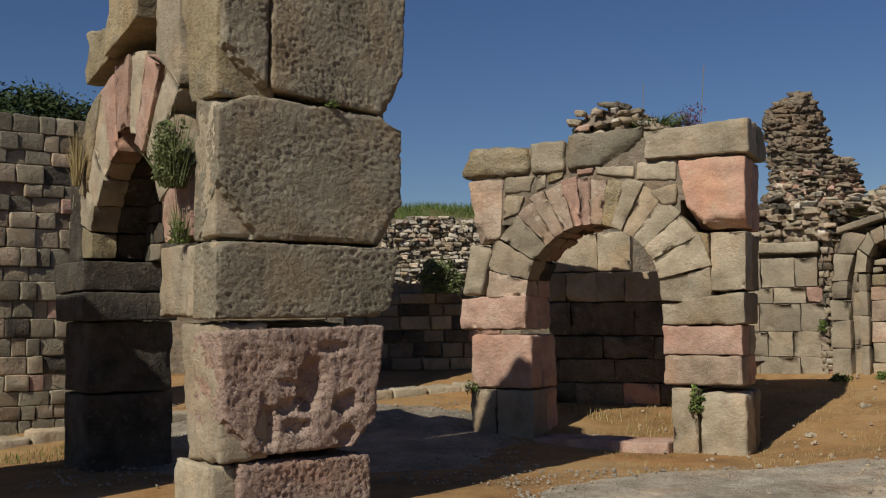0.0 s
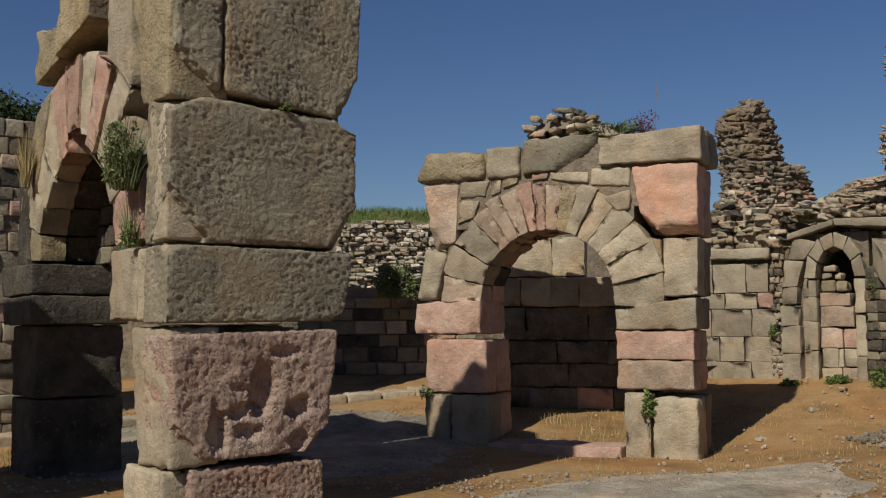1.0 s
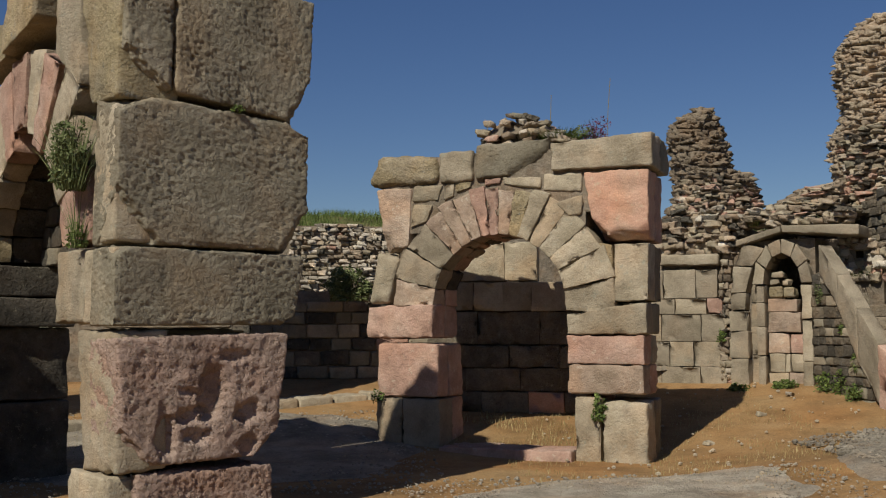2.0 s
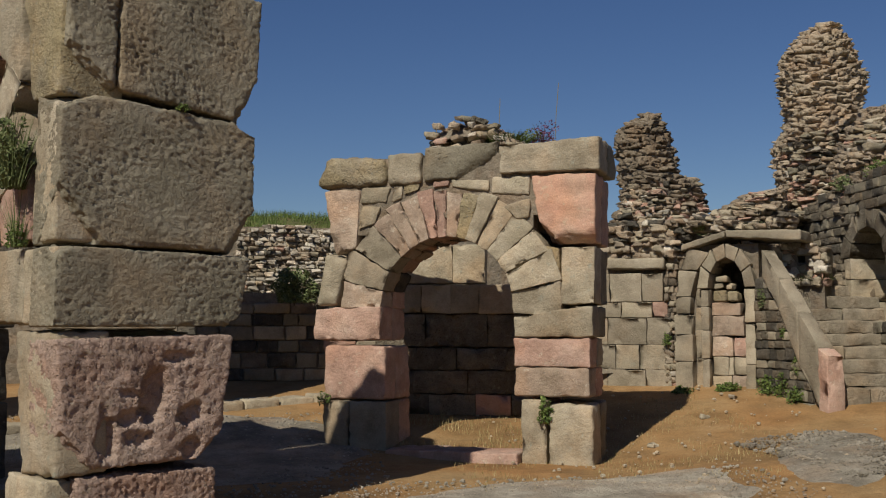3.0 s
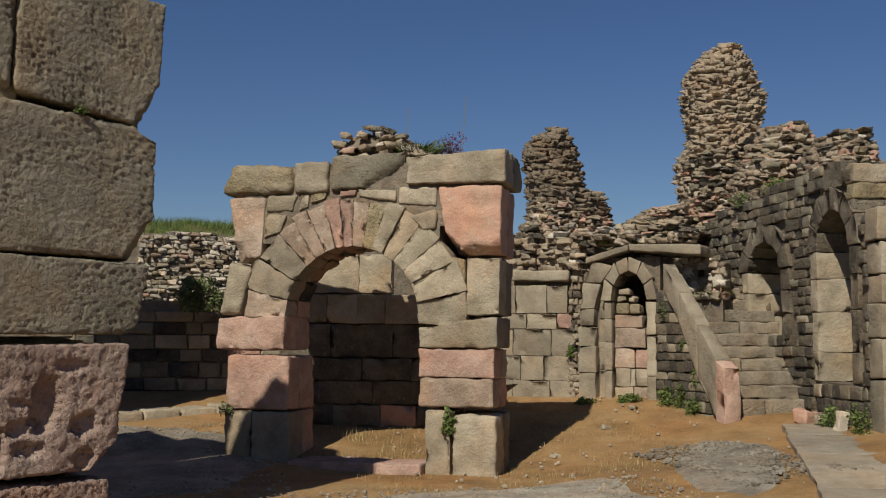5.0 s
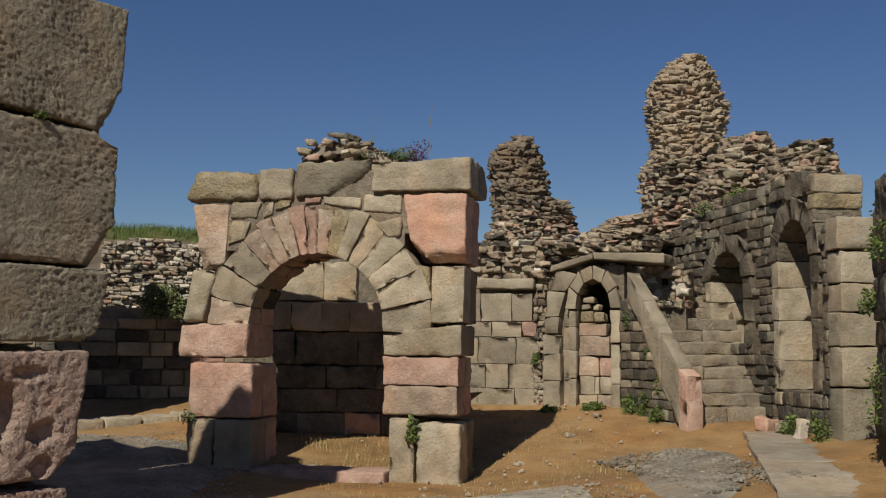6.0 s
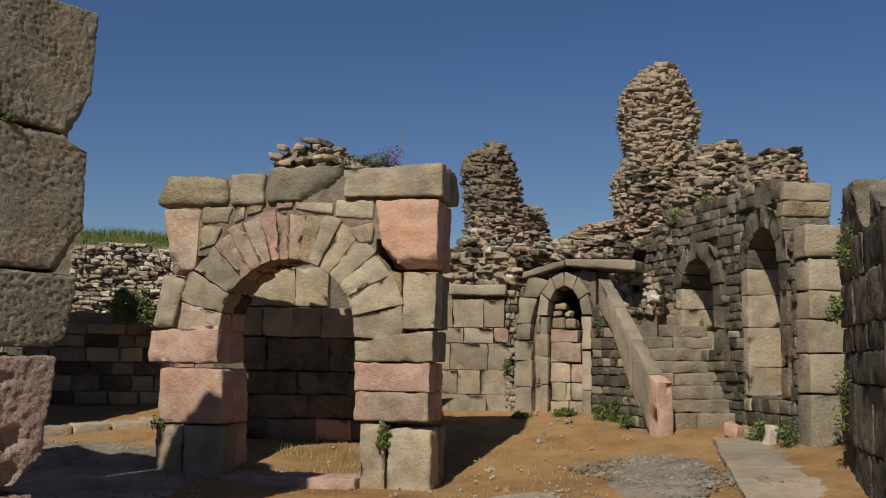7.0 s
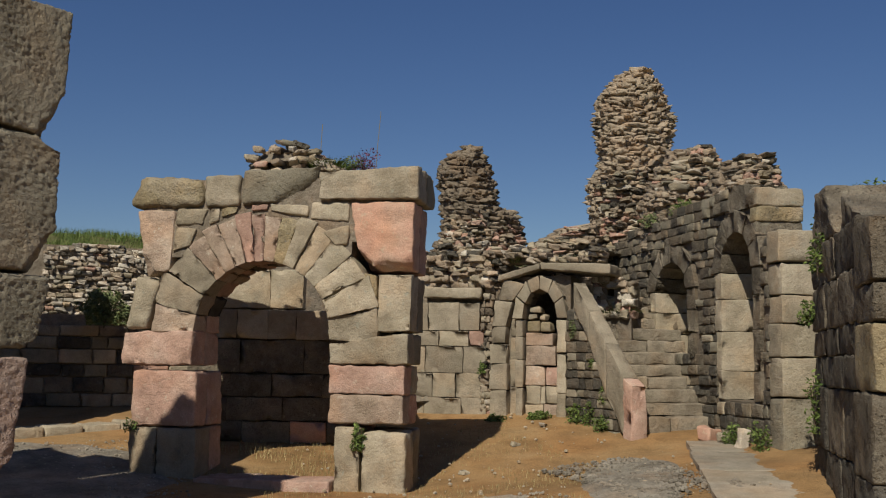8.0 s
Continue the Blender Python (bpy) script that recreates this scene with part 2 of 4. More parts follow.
def core(parent, x0, x1, z0, top, y0, y1, hole, mat, cell=0.12, name="mortar_core"):
    """The fill behind the face stones, left out where an opening goes through."""
    verts, faces = [], []
    nx = max(1, round((x1 - x0) / cell))
    dx = (x1 - x0) / nx
    for i in range(nx):
        xa, xb = x0 + i * dx, x0 + (i + 1) * dx
        t = top((xa + xb) / 2)
        z = z0
        while z < t - 0.01:
            zb = z
            while zb < t - 0.001 and not hole((xa + xb) / 2, zb + cell / 2):
                zb = min(t, zb + cell)
            if zb > z:
                b = len(verts)
                for yy in (y0, y1):
                    verts += [(xa, yy, z), (xb, yy, z), (xb, yy, zb), (xa, yy, zb)]
                faces += [(b, b + 1, b + 2, b + 3), (b + 7, b + 6, b + 5, b + 4), (b, b + 4, b + 5, b + 1), (b + 3, b + 2, b + 6, b + 7), (b, b + 3, b + 7, b + 4), (b + 1, b + 5, b + 6, b + 2)]
                z = zb
            else:
                z += cell
    return link(name, verts, faces, mat, parent)


def no_hole(x, z):
    return False


def coursed(parent, rng, x0, x1, z0, top, h, length, stones, weights, depth=0.16, hole=no_hole, gap=0.012, name="stone", wobble=0.012, proud=0.0):
    """Face stones in courses up to the line top(x)."""
    z = z0
    peak = max(top(x0 + (x1 - x0) * i / 40) for i in range(41))
    while z < peak:
        ch = h * rng.uniform(0.8, 1.25)
        x = x0 - rng.uniform(0, length * 0.6)
        while x < x1:
            w = length * rng.uniform(0.55, 1.5)
            a, b = max(x, x0), min(x + w, x1)
            x += w
            xm, zm = (a + b) / 2, z + ch / 2
            if b - a < 0.05 or zm > top(xm) or hole(xm, zm) or hole(a + 0.03, zm) or hole(b - 0.03, zm):
                continue
            me = rng.choices(rng.choice(stones), weights)[0]
            d = depth * rng.uniform(0.9, 1.15)
            piece(name, me, parent, (xm, depth / 2 - proud + rng.uniform(-wobble, wobble), zm + rng.uniform(-0.006, 0.006)), (b - a - gap * rng.uniform(0.5, 1.8), d, ch - gap * rng.uniform(0.5, 1.8)),
                  (rng.uniform(-0.03, 0.03), rng.uniform(-0.03, 0.03), rng.uniform(-0.04, 0.04)))
        z += ch


# ---- ground ----
def level(x, y):
    z = 0.14 * max(0.0, min(y, 17.0) - 11.2) + 0.12 * max(0.0, min(x, 9.0) - 3.2)
    if y < 9.5:
        z -= 0.03 * (9.5 - max(y, 4.0))
    return z


def ground_z(x, y):
    p = Vector((x, y, 0.0))
    return level(x, y) + 0.02 * noise.noise(p * 0.9) + 0.008 * noise.fractal(p * 3.1, 1.0, 2.0, 3)


def span(near, far, step):
    inner = np.arange(near, far + step / 2, step)
    out = [3.0, 8.0, 20.0, 60.0, 200.0, 800.0, 3000.0]
    return np.concatenate([[near - o for o in out[::-1]], inner, [far + o for o in out]])


def sheet(xs, ys, height):
    verts = [(x, y, height(x, y)) for y in ys for x in xs]
    n = len(xs)
    faces = [(j * n + i, j * n + i + 1, (j + 1) * n + i + 1, (j + 1) * n + i) for j in range(len(ys) - 1) for i in range(n - 1)]
    return verts, faces


gx, gy = span(-8.0, 10.0, 0.16), span(3.0, 19.0, 0.16)
ground = link("ground", *sheet(gx, gy, lambda x, y: ground_z(x, y) if -12 < x < 14 and 0 < y < 23 else level(x, y)), SOIL, smooth=True)
tagged(ground, "ochre bare soil of the ruin's court, dry and trodden", "ground", kind="structure")


def patch(name, cx, cy, rx, ry, turn, mat, lift, label, seed):
    """A low spread of loose material with a ragged edge, lying on the ground."""
    verts, faces = [], []
    rings, around = 14, 56
    c, s = math.cos(turn), math.sin(turn)
    for k in range(rings + 1):
        f = k / rings
        for a in range(around):
            t = 2 * math.pi * a / around
            rr = f * (1 + 0.22 * noise.noise(Vector((math.cos(t) * 1.6, math.sin(t) * 1.6, seed))) + 0.08 * noise.noise(Vector((math.cos(t) * 6, math.sin(t) * 6, seed))))
            px, py = rx * rr * math.cos(t), ry * rr * math.sin(t)
            x, y = cx + px * c - py * s, cy + px * s + py * c
            verts.append((x, y, ground_z(x, y) + lift * (1 - f ** 3) - 0.012 * f ** 6 + 0.004))
    for k in range(rings):
        for a in range(around):
            b = (a + 1) % around
            faces.append((k * around + a, (k + 1) * around + a, (k + 1) * around + b, k * around + b))
    return tagged(link(name, verts, faces, mat, smooth=True), label, "ground", kind="structure")


patch("gravel_spread", -1.5, 11.6, 2.5, 2.1, 0.1, GRAVEL, 0.03, "grey gravel spread over the court beside the pier", 1.0)
patch("gravel_spread", 2.3, 8.6, 2.0, 1.05, 0.5, GRAVEL, 0.03, "grey gravel lying before the arch", 2.0)
patch("gravel_spread", 5.1, 9.7, 0.55, 1.5, -0.42, GRAVEL, 0.03, "broken grey gravel strip along the paved path", 3.0)


def pebbles(name, count, box, sizes, mat, label, seed):
    rng = random.Random(seed)
    verts, faces = [], []
    for _ in range(count):
        x, y = rng.uniform(box[0], box[1]), rng.uniform(box[2], box[3])
        r = sizes[0] + (sizes[1] - sizes[0]) * rng.random() ** 3
        z = ground_z(x, y) + r * 0.3 + 0.02
        b, a0 = len(verts), rng.uniform(0, 6)
        for lvl, k in ((-0.6, 0.8), (0.3, 0.9)):
            for i in range(5):
                t = a0 + i * 1.257 + rng.uniform(-0.3, 0.3)
                verts.append((x + r * k * math.cos(t) * 1.2, y + r * k * math.sin(t), z + r * lvl * 0.8))
        verts.append((x, y, z + r * 0.75))
        for i in range(5):
            j = (i + 1) % 5
            faces += [(b + i, b + j, b + 5 + j, b + 5 + i), (b + 5 + i, b + 5 + j, b + 10)]
    return tagged(link(name, verts, faces, mat), label, "stones", kind="stuff")


pebbles("gravel_stones", 2600, (-3.6, 0.9, 9.0, 13.6), (0.006, 0.02), GRAVEL, "loose grey gravel stones on the court", 1)
pebbles("gravel_stones", 1500, (0.5, 4.2, 7.4, 9.7), (0.006, 0.02), GRAVEL, "loose grey gravel before the arch", 2)
pebbles("gravel_stones", 900, (4.6, 5.7, 8.4, 11.0), (0.01, 0.035), GRAVEL, "broken gravel beside the path", 3)
pebbles("scattered_stones", 300, (2.2, 6.2, 8.2, 14.0), (0.005, 0.026), PALE, "small pale stones scattered over the soil", 4)

UNIT = unit_stones(8, [DARK, TAN, PINK, RUBBLE, WHITE, GREY], 0.075, 0.045, "stone", 3.0)
WEST = unit_stones(8, [DARK, BROWN, GREY, TAN], 0.09, 0.06, "stone", 3.0)
LUMP = unit_stones(9, [DARK, TAN, PINK, RUBBLE, WHITE, GREY], 0.24, 0.24, "rubble_stone", 2.4)

# ---- the free-standing arch ----
arch = thing("stone_arch", pose(0.268, 12.1, 0, 0, 0, -26.9), "ruined round arch of grey and pink dressed stone on bare ground", "arch")
DEEP = 0.74


def split(quad, mat, mat2=None, y0=0.0, y1=DEEP, **kw):
    """A stone of the front face with another behind it."""
    m = y0 + (y1 - y0) * random.uniform(0.42, 0.58)
    kw = {"per": 24.0, "rough": 0.016, **kw}
    block(arch, quad, y0, m - 0.006, mat, **kw)
    q = [(x + random.uniform(-0.012, 0.012), z + random.uniform(-0.008, 0.008)) for x, z in quad]
    block(arch, q, m + 0.006, y1 + random.uniform(-0.02, 0.02), mat2 or mat, **{k: v for k, v in kw.items() if k != "chips"})


split(rect(0.05, 0.36, -0.2, 0.61), SLATE, SLATE)
split(rect(0.372, 0.80, -0.2, 0.60), SLATE, PINK)
split(rect(0.05, 0.79, 0.62, 1.215), PINK, PINK, r=0.03)
split(((-0.07, 1.275), (0.735, 1.28), (0.735, 1.655), (-0.04, 1.63)), PINK, PINK, y0=-0.03, r=0.02)
CX, CZ, RI, RO = 1.49, 1.64, 0.762, 1.275
ANGLES = (0, 14, 31, 47, 57, 66, 76, 83.5, 91, 99.5, 108, 117, 128, 140, 153, 168, 185)
TONES = (BLUSH, SLATE, SLATE, BLUSH, BLUSH, BLUSH, PINK, PINK, BLUSH, OCHRE, TAN, TAN, TAN, TAN, TAN, TAN)


def arc(a, r):
    t = radians(180 - a)
    return (CX + r * math.cos(t), CZ + r * math.sin(t))


for a0, a1, tone in zip(ANGLES, ANGLES[1:], TONES):
    out = RO + random.uniform(-0.03, 0.05)
    a0, a1 = a0 + 0.14, a1 - 0.14
    split((arc(a0, RI), arc(a1, RI), arc(a1, out), arc(a0, out)), tone, random.choice((tone, PINK, DARK)), y0=random.uniform(-0.018, 0.018))
# right leg
split(rect(2.34, 2.615, -0.2, 0.655), TAN, PINK)
split(rect(2.627, 3.10, -0.2, 0.63), TAN, GREY, r=0.035, chips=((-0.2, -0.16, 0.36, -0.4, -1, 0.9),))
split(rect(2.255, 3.07, 0.695, 1.0), BLUSH, PINK, r=0.025)
split(rect(2.26, 3.07, 1.003, 1.305), PINK, TAN, r=0.02)
split(((2.25, 1.31), (3.11, 1.315), (3.11, 1.65), (2.25, 1.53)), TAN, GREY, r=0.02)
split(rect(2.775, 3.125, 1.66, 2.255), TAN, GREY, y0=0.01)
split(((2.58, 2.30), (3.14, 2.30), (3.15, 3.02), (2.46, 3.03)), SALMON, PINK, y0=-0.02, r=0.02, chips=((-0.26, -0.1, -0.2, -1, -0.3, -1.1), (0.1, -0.17, -0.28, 0.1, -1, -1.2)))
# spandrels
split(((-0.05, 1.66), (0.185, 1.66), (0.33, 2.18), (0.05, 2.27)), TAN, TAN, r=0.04)
split(((0.14, 2.24), (0.44, 2.30), (0.48, 2.97), (0.03, 2.97)), BLUSH, TAN, r=0.025, chips=((-0.12, -0.17, -0.15, -0.6, -1, -0.4),))
split(((0.46, 2.52), (0.66, 2.58), (0.72, 2.76), (0.485, 2.78)), TAN)
split(((0.485, 2.80), (0.80, 2.80), (0.86, 2.985), (0.485, 2.985)), TAN, r=0.03)
split(((0.86, 2.80), (0.98, 2.85), (0.99, 2.985), (0.875, 2.985)), TAN)
split(((1.0, 2.88), (1.18, 2.93), (1.19, 2.99), (1.0, 2.99)), OCHRE)
split(((1.36, 2.955), (1.53, 2.965), (1.53, 3.015), (1.36, 3.015)), PINK)
split(((1.55, 2.95), (1.98, 2.88), (2.0, 3.015), (1.55, 3.03)), TAN, r=0.025)
split(((2.0, 2.86), (2.44, 2.80), (2.44, 3.03), (2.02, 3.03)), PALE, r=0.03)
split(((2.13, 2.72), (2.3, 2.56), (2.44, 2.58), (2.44, 2.79)), TAN, r=0.03)
split(((2.62, 2.06), (2.76, 1.95), (2.76, 2.26), (2.6, 2.27)), OCHRE, r=0.03)
# cornice
split(((-0.05, 3.0), (0.79, 2.99), (0.8, 3.31), (0.06, 3.35)), OCHRE, OCHRE, y0=-0.05, r=0.09, rough=0.025)
split(rect(0.81, 1.215, 3.0, 3.35), TAN, TAN, y0=-0.03, r=0.04)
split(((1.245, 3.02), (2.10, 3.035), (2.105, 3.42), (1.26, 3.39)), GREY, TAN, y0=-0.03, r=0.03, chips=((0.2, -0.17, 0.0, 0.5, -1, -0.7),))
split(((2.115, 3.06), (3.2, 3.045), (3.2, 3.41), (2.12, 3.36)), TAN, GREY, y0=-0.06, y1=0.86, r=0.025)
tagged(core(arch, 0.12, 3.04, 2.45, lambda x: 3.3, 0.03, 0.7, lambda x, z: math.hypot(x - CX, z - CZ) < 1.0 or (x < 0.45 and z < 2.6) or (x > 2.5 and z < 2.6), MORTAR, 0.08), kind="stuff")
mv, mf = sheet(np.linspace(1.3, 2.35, 16), np.linspace(0.06, 0.66, 10), lambda x, y: 3.34 + 0.33 * max(0.0, 1 - ((x - 1.66) / 0.6) ** 2) * max(0.0, 1 - ((y - 0.36) / 0.36) ** 4) + 0.03 * noise.noise(Vector((x * 6, y * 6, 0))))
link("rubble_core", mv, mf, MORTAR, arch)
rng = random.Random(5)
for i in range(170):
    x, y = rng.uniform(1.28, 2.3), rng.uniform(0.05, 0.62)
    hgt = 0.33 * max(0.0, 1 - ((x - 1.66) / 0.6) ** 2) * rng.uniform(0.0, 1.0)
    piece("rubble_stone", rng.choices(rng.choice(LUMP), (0.5, 2, 0.3, 4, 1, 1))[0], arch, (x, y if hgt > 0.12 else min(y, 0.3), 3.38 + hgt), (rng.uniform(0.07, 0.17), rng.uniform(0.08, 0.15), rng.uniform(0.04, 0.08)), (rng.uniform(-0.3, 0.3), rng.uniform(-0.3, 0.3), rng.uniform(0, 3)))

sill = thing("threshold_slab", pose(0.268, 12.1, 0, 0, 0, -26.9), "worn pinkish stone threshold lying between the legs of the arch", "slab")
block(sill, rect(0.83, 2.32, -0.1, 0.11), -0.12, 0.42, PINK, r=0.02, name="slab")

# ---- the pier and the arch behind it ----
NEAR = 0.86
PIER = pose(-1.828 * NEAR, 8.6 * NEAR, EYE * (1 - NEAR), 0, 0, 34.4) @ Matrix.Scale(NEAR, 4)
pier = thing("stone_pier", PIER, "tall pier of pitted grey and rose blocks with chipped corners", "pier")
# Weathered hollows of the rose block: place on its face, half width, half height, depth.
HOLLOWS = ((0.06, 0.0, 0.13, 0.28, 0.085), (-0.34, -0.26, 0.09, 0.26, 0.075), (0.42, -0.14, 0.14, 0.1, 0.08), (-0.12, -0.14, 0.16, 0.08, 0.055), (-0.14, 0.06, 0.13, 0.05, 0.045), (0.24, 0.34, 0.12, 0.06, 0.04), (-0.06, -0.3, 0.14, 0.09, 0.06), (0.46, -0.42, 0.1, 0.08, 0.05))
BIG = dict(per=66.0, freq=24.0, pits=0.024)
block(pier, ((0.2, -0.6), (1.46, -0.6), (1.44, 0.215), (0.2, 0.22)), 0.0, 0.9, ROSE, r=0.03, rough=0.01, **BIG)
block(pier, ((-0.02, -0.6), (0.19, -0.6), (0.19, 0.2), (-0.02, 0.21)), 0.12, 0.9, TAN, r=0.03, rough=0.02)
block(pier, ((0.06, 0.28), (1.46, 0.29), (1.585, 1.345), (0.02, 1.31)), -0.02, 0.6, ROSE, r=0.03, rough=0.012, per=60.0, freq=13.0, pits=0.016,
      chips=((-0.6, -0.24, -0.4, -1, -0.7, -0.9), (0.62, -0.26, -0.42, 0.8, -0.4, -0.8)), hollows=HOLLOWS, name="rough_block")
block(pier, rect(0.2, 1.5, 0.24, 1.37), 0.62, 0.9, TAN, r=0.03, rough=0.02, per=12)
block(pier, ((-0.02, 1.4), (1.64, 1.42), (1.76, 2.03), (-0.01, 2.035)), 0.0, 0.5, GREY, r=0.02, rough=0.006, chips=((0.84, 0.0, -0.22, 1, -0.1, -0.9), (-0.8, -0.2, 0.27, -0.7, -0.4, 1)), **BIG)
block(pier, ((-0.01, 2.055), (1.77, 2.06), (1.785, 3.2), (0.0, 3.29)), 0.0, 0.5, GREY, r=0.022, rough=0.006,
      chips=((-0.7, -0.14, -0.46, -1, -1.0, -0.8), (0.8, -0.12, -0.42, 1, -0.75, -0.7), (-0.72, -0.2, 0.53, -0.5, -0.3, 1), (0.72, 0, 0.55, 0.4, 0, 1)), **BIG)
block(pier, ((0.475, 3.34), (1.775, 3.215), (1.84, 4.37), (0.49, 4.4)), 0.0, 0.55, GREY, r=0.025, rough=0.006, chips=((0.6, -0.12, -0.38, 1, -0.55, -0.55),), **BIG)
block(pier, ((0.03, 3.24), (0.462, 3.33), (0.475, 4.4), (0.06, 4.5)), 0.0, 0.55, GREY, r=0.025, rough=0.006, chips=((-0.05, -0.16, -0.38, -1, -0.9, -1.0),), **BIG)
block(pier, rect(0.05, 1.7, 1.42, 2.04), 0.52, 0.9, TAN)
block(pier, rect(0.6, 1.7, 2.06, 3.2), 0.52, 0.9, TAN)
block(pier, rect(0.55, 1.62, 3.25, 4.3), 0.57, 0.9, TAN)

# Arch running back from the pier; local x counts towards the pier.
BACK = PIER @ pose(0, 0, 0, 0, 0, 90) @ pose(5.0, 0, 0) @ pose(0, 0, 0, 0, 0, 180)
side = thing("ruined_arch", BACK, "broken arch of tan and pink stones behind the pier", "arch")
END = 5.0
SX, SZ, SI, SO = END - 2.45, 2.05, 1.12, 2.02
TH = 0.95


def sarc(a, r):
    t = radians(a)
    return (SX + r * math.cos(t), SZ + r * math.sin(t))


# the pier's flank: jamb courses
block(side, rect(END - 0.69, END - 0.06, 1.42, 2.045), 0.0, 0.5, TAN, r=0.03, rough=0.014, per=14)
block(side, rect(END - 1.36, END - 0.7, 1.43, 2.06), 0.0, TH, TAN, r=0.03, rough=0.014, per=14)
block(side, ((END - 0.72, 0.2), (END - 0.02, 0.24), (END - 0.04, 1.38), (END - 0.93, 1.36)), 0.03, 0.48, TAN, r=0.05, rough=0.025, per=16)
block(side, rect(END - 0.72, END - 0.1, -0.6, 0.19), 0.0, TH, TAN, r=0.04)
block(side, ((END - 0.54, 2.08), (END - 0.06, 2.08), (END - 0.08, 3.2), (END - 0.5, 3.21)), 0.0, 0.5, TAN, r=0.03, rough=0.014, per=14)
# Recessed stone in the dark tone, which stands for its shade.
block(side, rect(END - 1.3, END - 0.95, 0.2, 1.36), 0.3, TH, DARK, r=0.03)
STEPS = (2, 24, 44, 58, 72, 86, 100, 114, 130, 148, 164, 178)
HUES = (PINK, TAN, PALE, PINK, PALE, PINK, PINK, TAN, PALE, TAN, OCHRE)
for a0, a1, tone in zip(STEPS, STEPS[1:], HUES):
    inner = SI + random.uniform(-0.04, 0.06) + (0.14 if 64 < a0 < 95 else 0)
    outer = (SO if a0 > 40 else 1.84) + random.uniform(-0.05, 0.06)
    block(side, (sarc(a1 - 0.5, inner), sarc(a0 + 0.5, inner), sarc(a0 + 0.5, outer), sarc(a1 - 0.5, outer)), random.uniform(-0.02, 0.03), 0.3, tone, rough=0.016, per=14)
    # Rear ring stones dark: shade inside the arch put into their colour.
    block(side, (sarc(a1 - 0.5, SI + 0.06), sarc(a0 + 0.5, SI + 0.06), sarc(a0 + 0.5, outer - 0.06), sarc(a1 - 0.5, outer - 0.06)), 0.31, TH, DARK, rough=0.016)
# stones over the arch
block(side, ((END - 0.62, 3.26), (END - 0.08, 3.26), (END - 0.05, 4.5), (END - 0.95, 4.45)), 0.0, 0.55, OCHRE, r=0.04, rough=0.018, per=14)
block(side, ((END - 1.62, 3.93), (END - 0.97, 3.5), (END - 0.97, 4.5), (END - 1.55, 4.6)), 0.02, 0.6, TAN, r=0.025, rough=0.02, per=12)
block(side, ((END - 2.72, 4.12), (END - 1.72, 4.3), (END - 1.62, 5.0), (END - 2.6, 4.75)), -0.12, 0.5, OCHRE, r=0.02, rough=0.03, per=12)
block(side, ((END - 3.56, 3.98), (END - 2.8, 4.1), (END - 2.72, 4.44), (END - 3.5, 4.56)), -0.08, 0.5, OCHRE, r=0.02, rough=0.03, per=12)
block(side, ((END - 4.15, 2.75), (END - 3.75, 2.8), (END - 3.3, 3.9), (END - 3.75, 3.75)), 0.0, 0.6, OCHRE, r=0.05, rough=0.02)
# Unseen top stone, added to throw the shadow on the free arch's left leg.
block(side, ((END - 1.6, 4.62), (END - 0.1, 4.52), (END - 0.7, 5.35), (END - 1.15, 5.35)), 0.0, 0.9, TAN, r=0.05, rough=0.03)
# far jamb, its shade put into the dark stone colour
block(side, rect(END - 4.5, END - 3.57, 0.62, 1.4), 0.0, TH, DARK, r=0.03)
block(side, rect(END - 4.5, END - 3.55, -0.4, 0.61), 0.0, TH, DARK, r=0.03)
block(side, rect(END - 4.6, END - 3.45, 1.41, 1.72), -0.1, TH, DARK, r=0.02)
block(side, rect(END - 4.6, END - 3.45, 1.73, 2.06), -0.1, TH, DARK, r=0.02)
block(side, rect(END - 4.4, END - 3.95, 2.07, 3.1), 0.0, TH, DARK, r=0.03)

coursed(side, random.Random(41), END - 3.6, END - 1.25, 2.06, lambda x: SZ + math.sqrt(max(0.0, 1.2 ** 2 - (x - SX) ** 2)), 0.2, 0.34, WEST, (5, 2, 0.6, 0), depth=0.16, gap=0.012, proud=-0.62, name="blocking_stone")
core(side, END - 3.6, END - 1.2, 2.06, lambda x: SZ + math.sqrt(max(0.0, 1.2 ** 2 - (x - SX) ** 2)), 0.72, 0.9, no_hole, MORTAR, 0.1)

# ---- masonry walls ----
def wall(name, m, label, category="wall"):
    return thing(name, m, label, category, kind="structure")


left = wall("wall_west", pose(-7.4, 10.2, 0, 0, 0, 38.0), "wall of small squared grey stones in mortared courses")
core(left, 0, 4.6, -0.3, lambda x: 3.72, 0.03, 0.5, no_hole, MORTAR, 0.5)
coursed(left, random.Random(11), 0.9, 4.5, 0.1, lambda x: 3.75, 0.185, 0.25, UNIT, (0.5, 5, 0.5, 2.5, 0, 4), gap=0.006, wobble=0.022)

# Out of view: added only to cast shade on the far jamb and ground.
shade = wall("wall_southwest", pose(-4.6, 6.2, 0, 0, 0, 125.0), "unseen plain wall stub added to shade the far jamb and ground")
core(shade, 0, 2.2, -0.4, lambda x: 4.8, 0.0, 0.5, no_hole, TAN, 1.0)
rear = wall("wall_north", pose(-4.2, 15.7, 0, 0, 0, 3.0), "rear wall of grey ashlar with pale fieldstones above a ledge")
core(rear, 0, 9.0, 0.2, lambda x: 1.95, 0.05, 0.6, no_hole, MORTAR, 0.5)
coursed(rear, random.Random(12), 1.8, 5.6, 0.45, lambda x: 1.95 + 0.1 * math.sin(x * 3), 0.2, 0.36, UNIT, (5, 2, 0.3, 1, 0, 4))
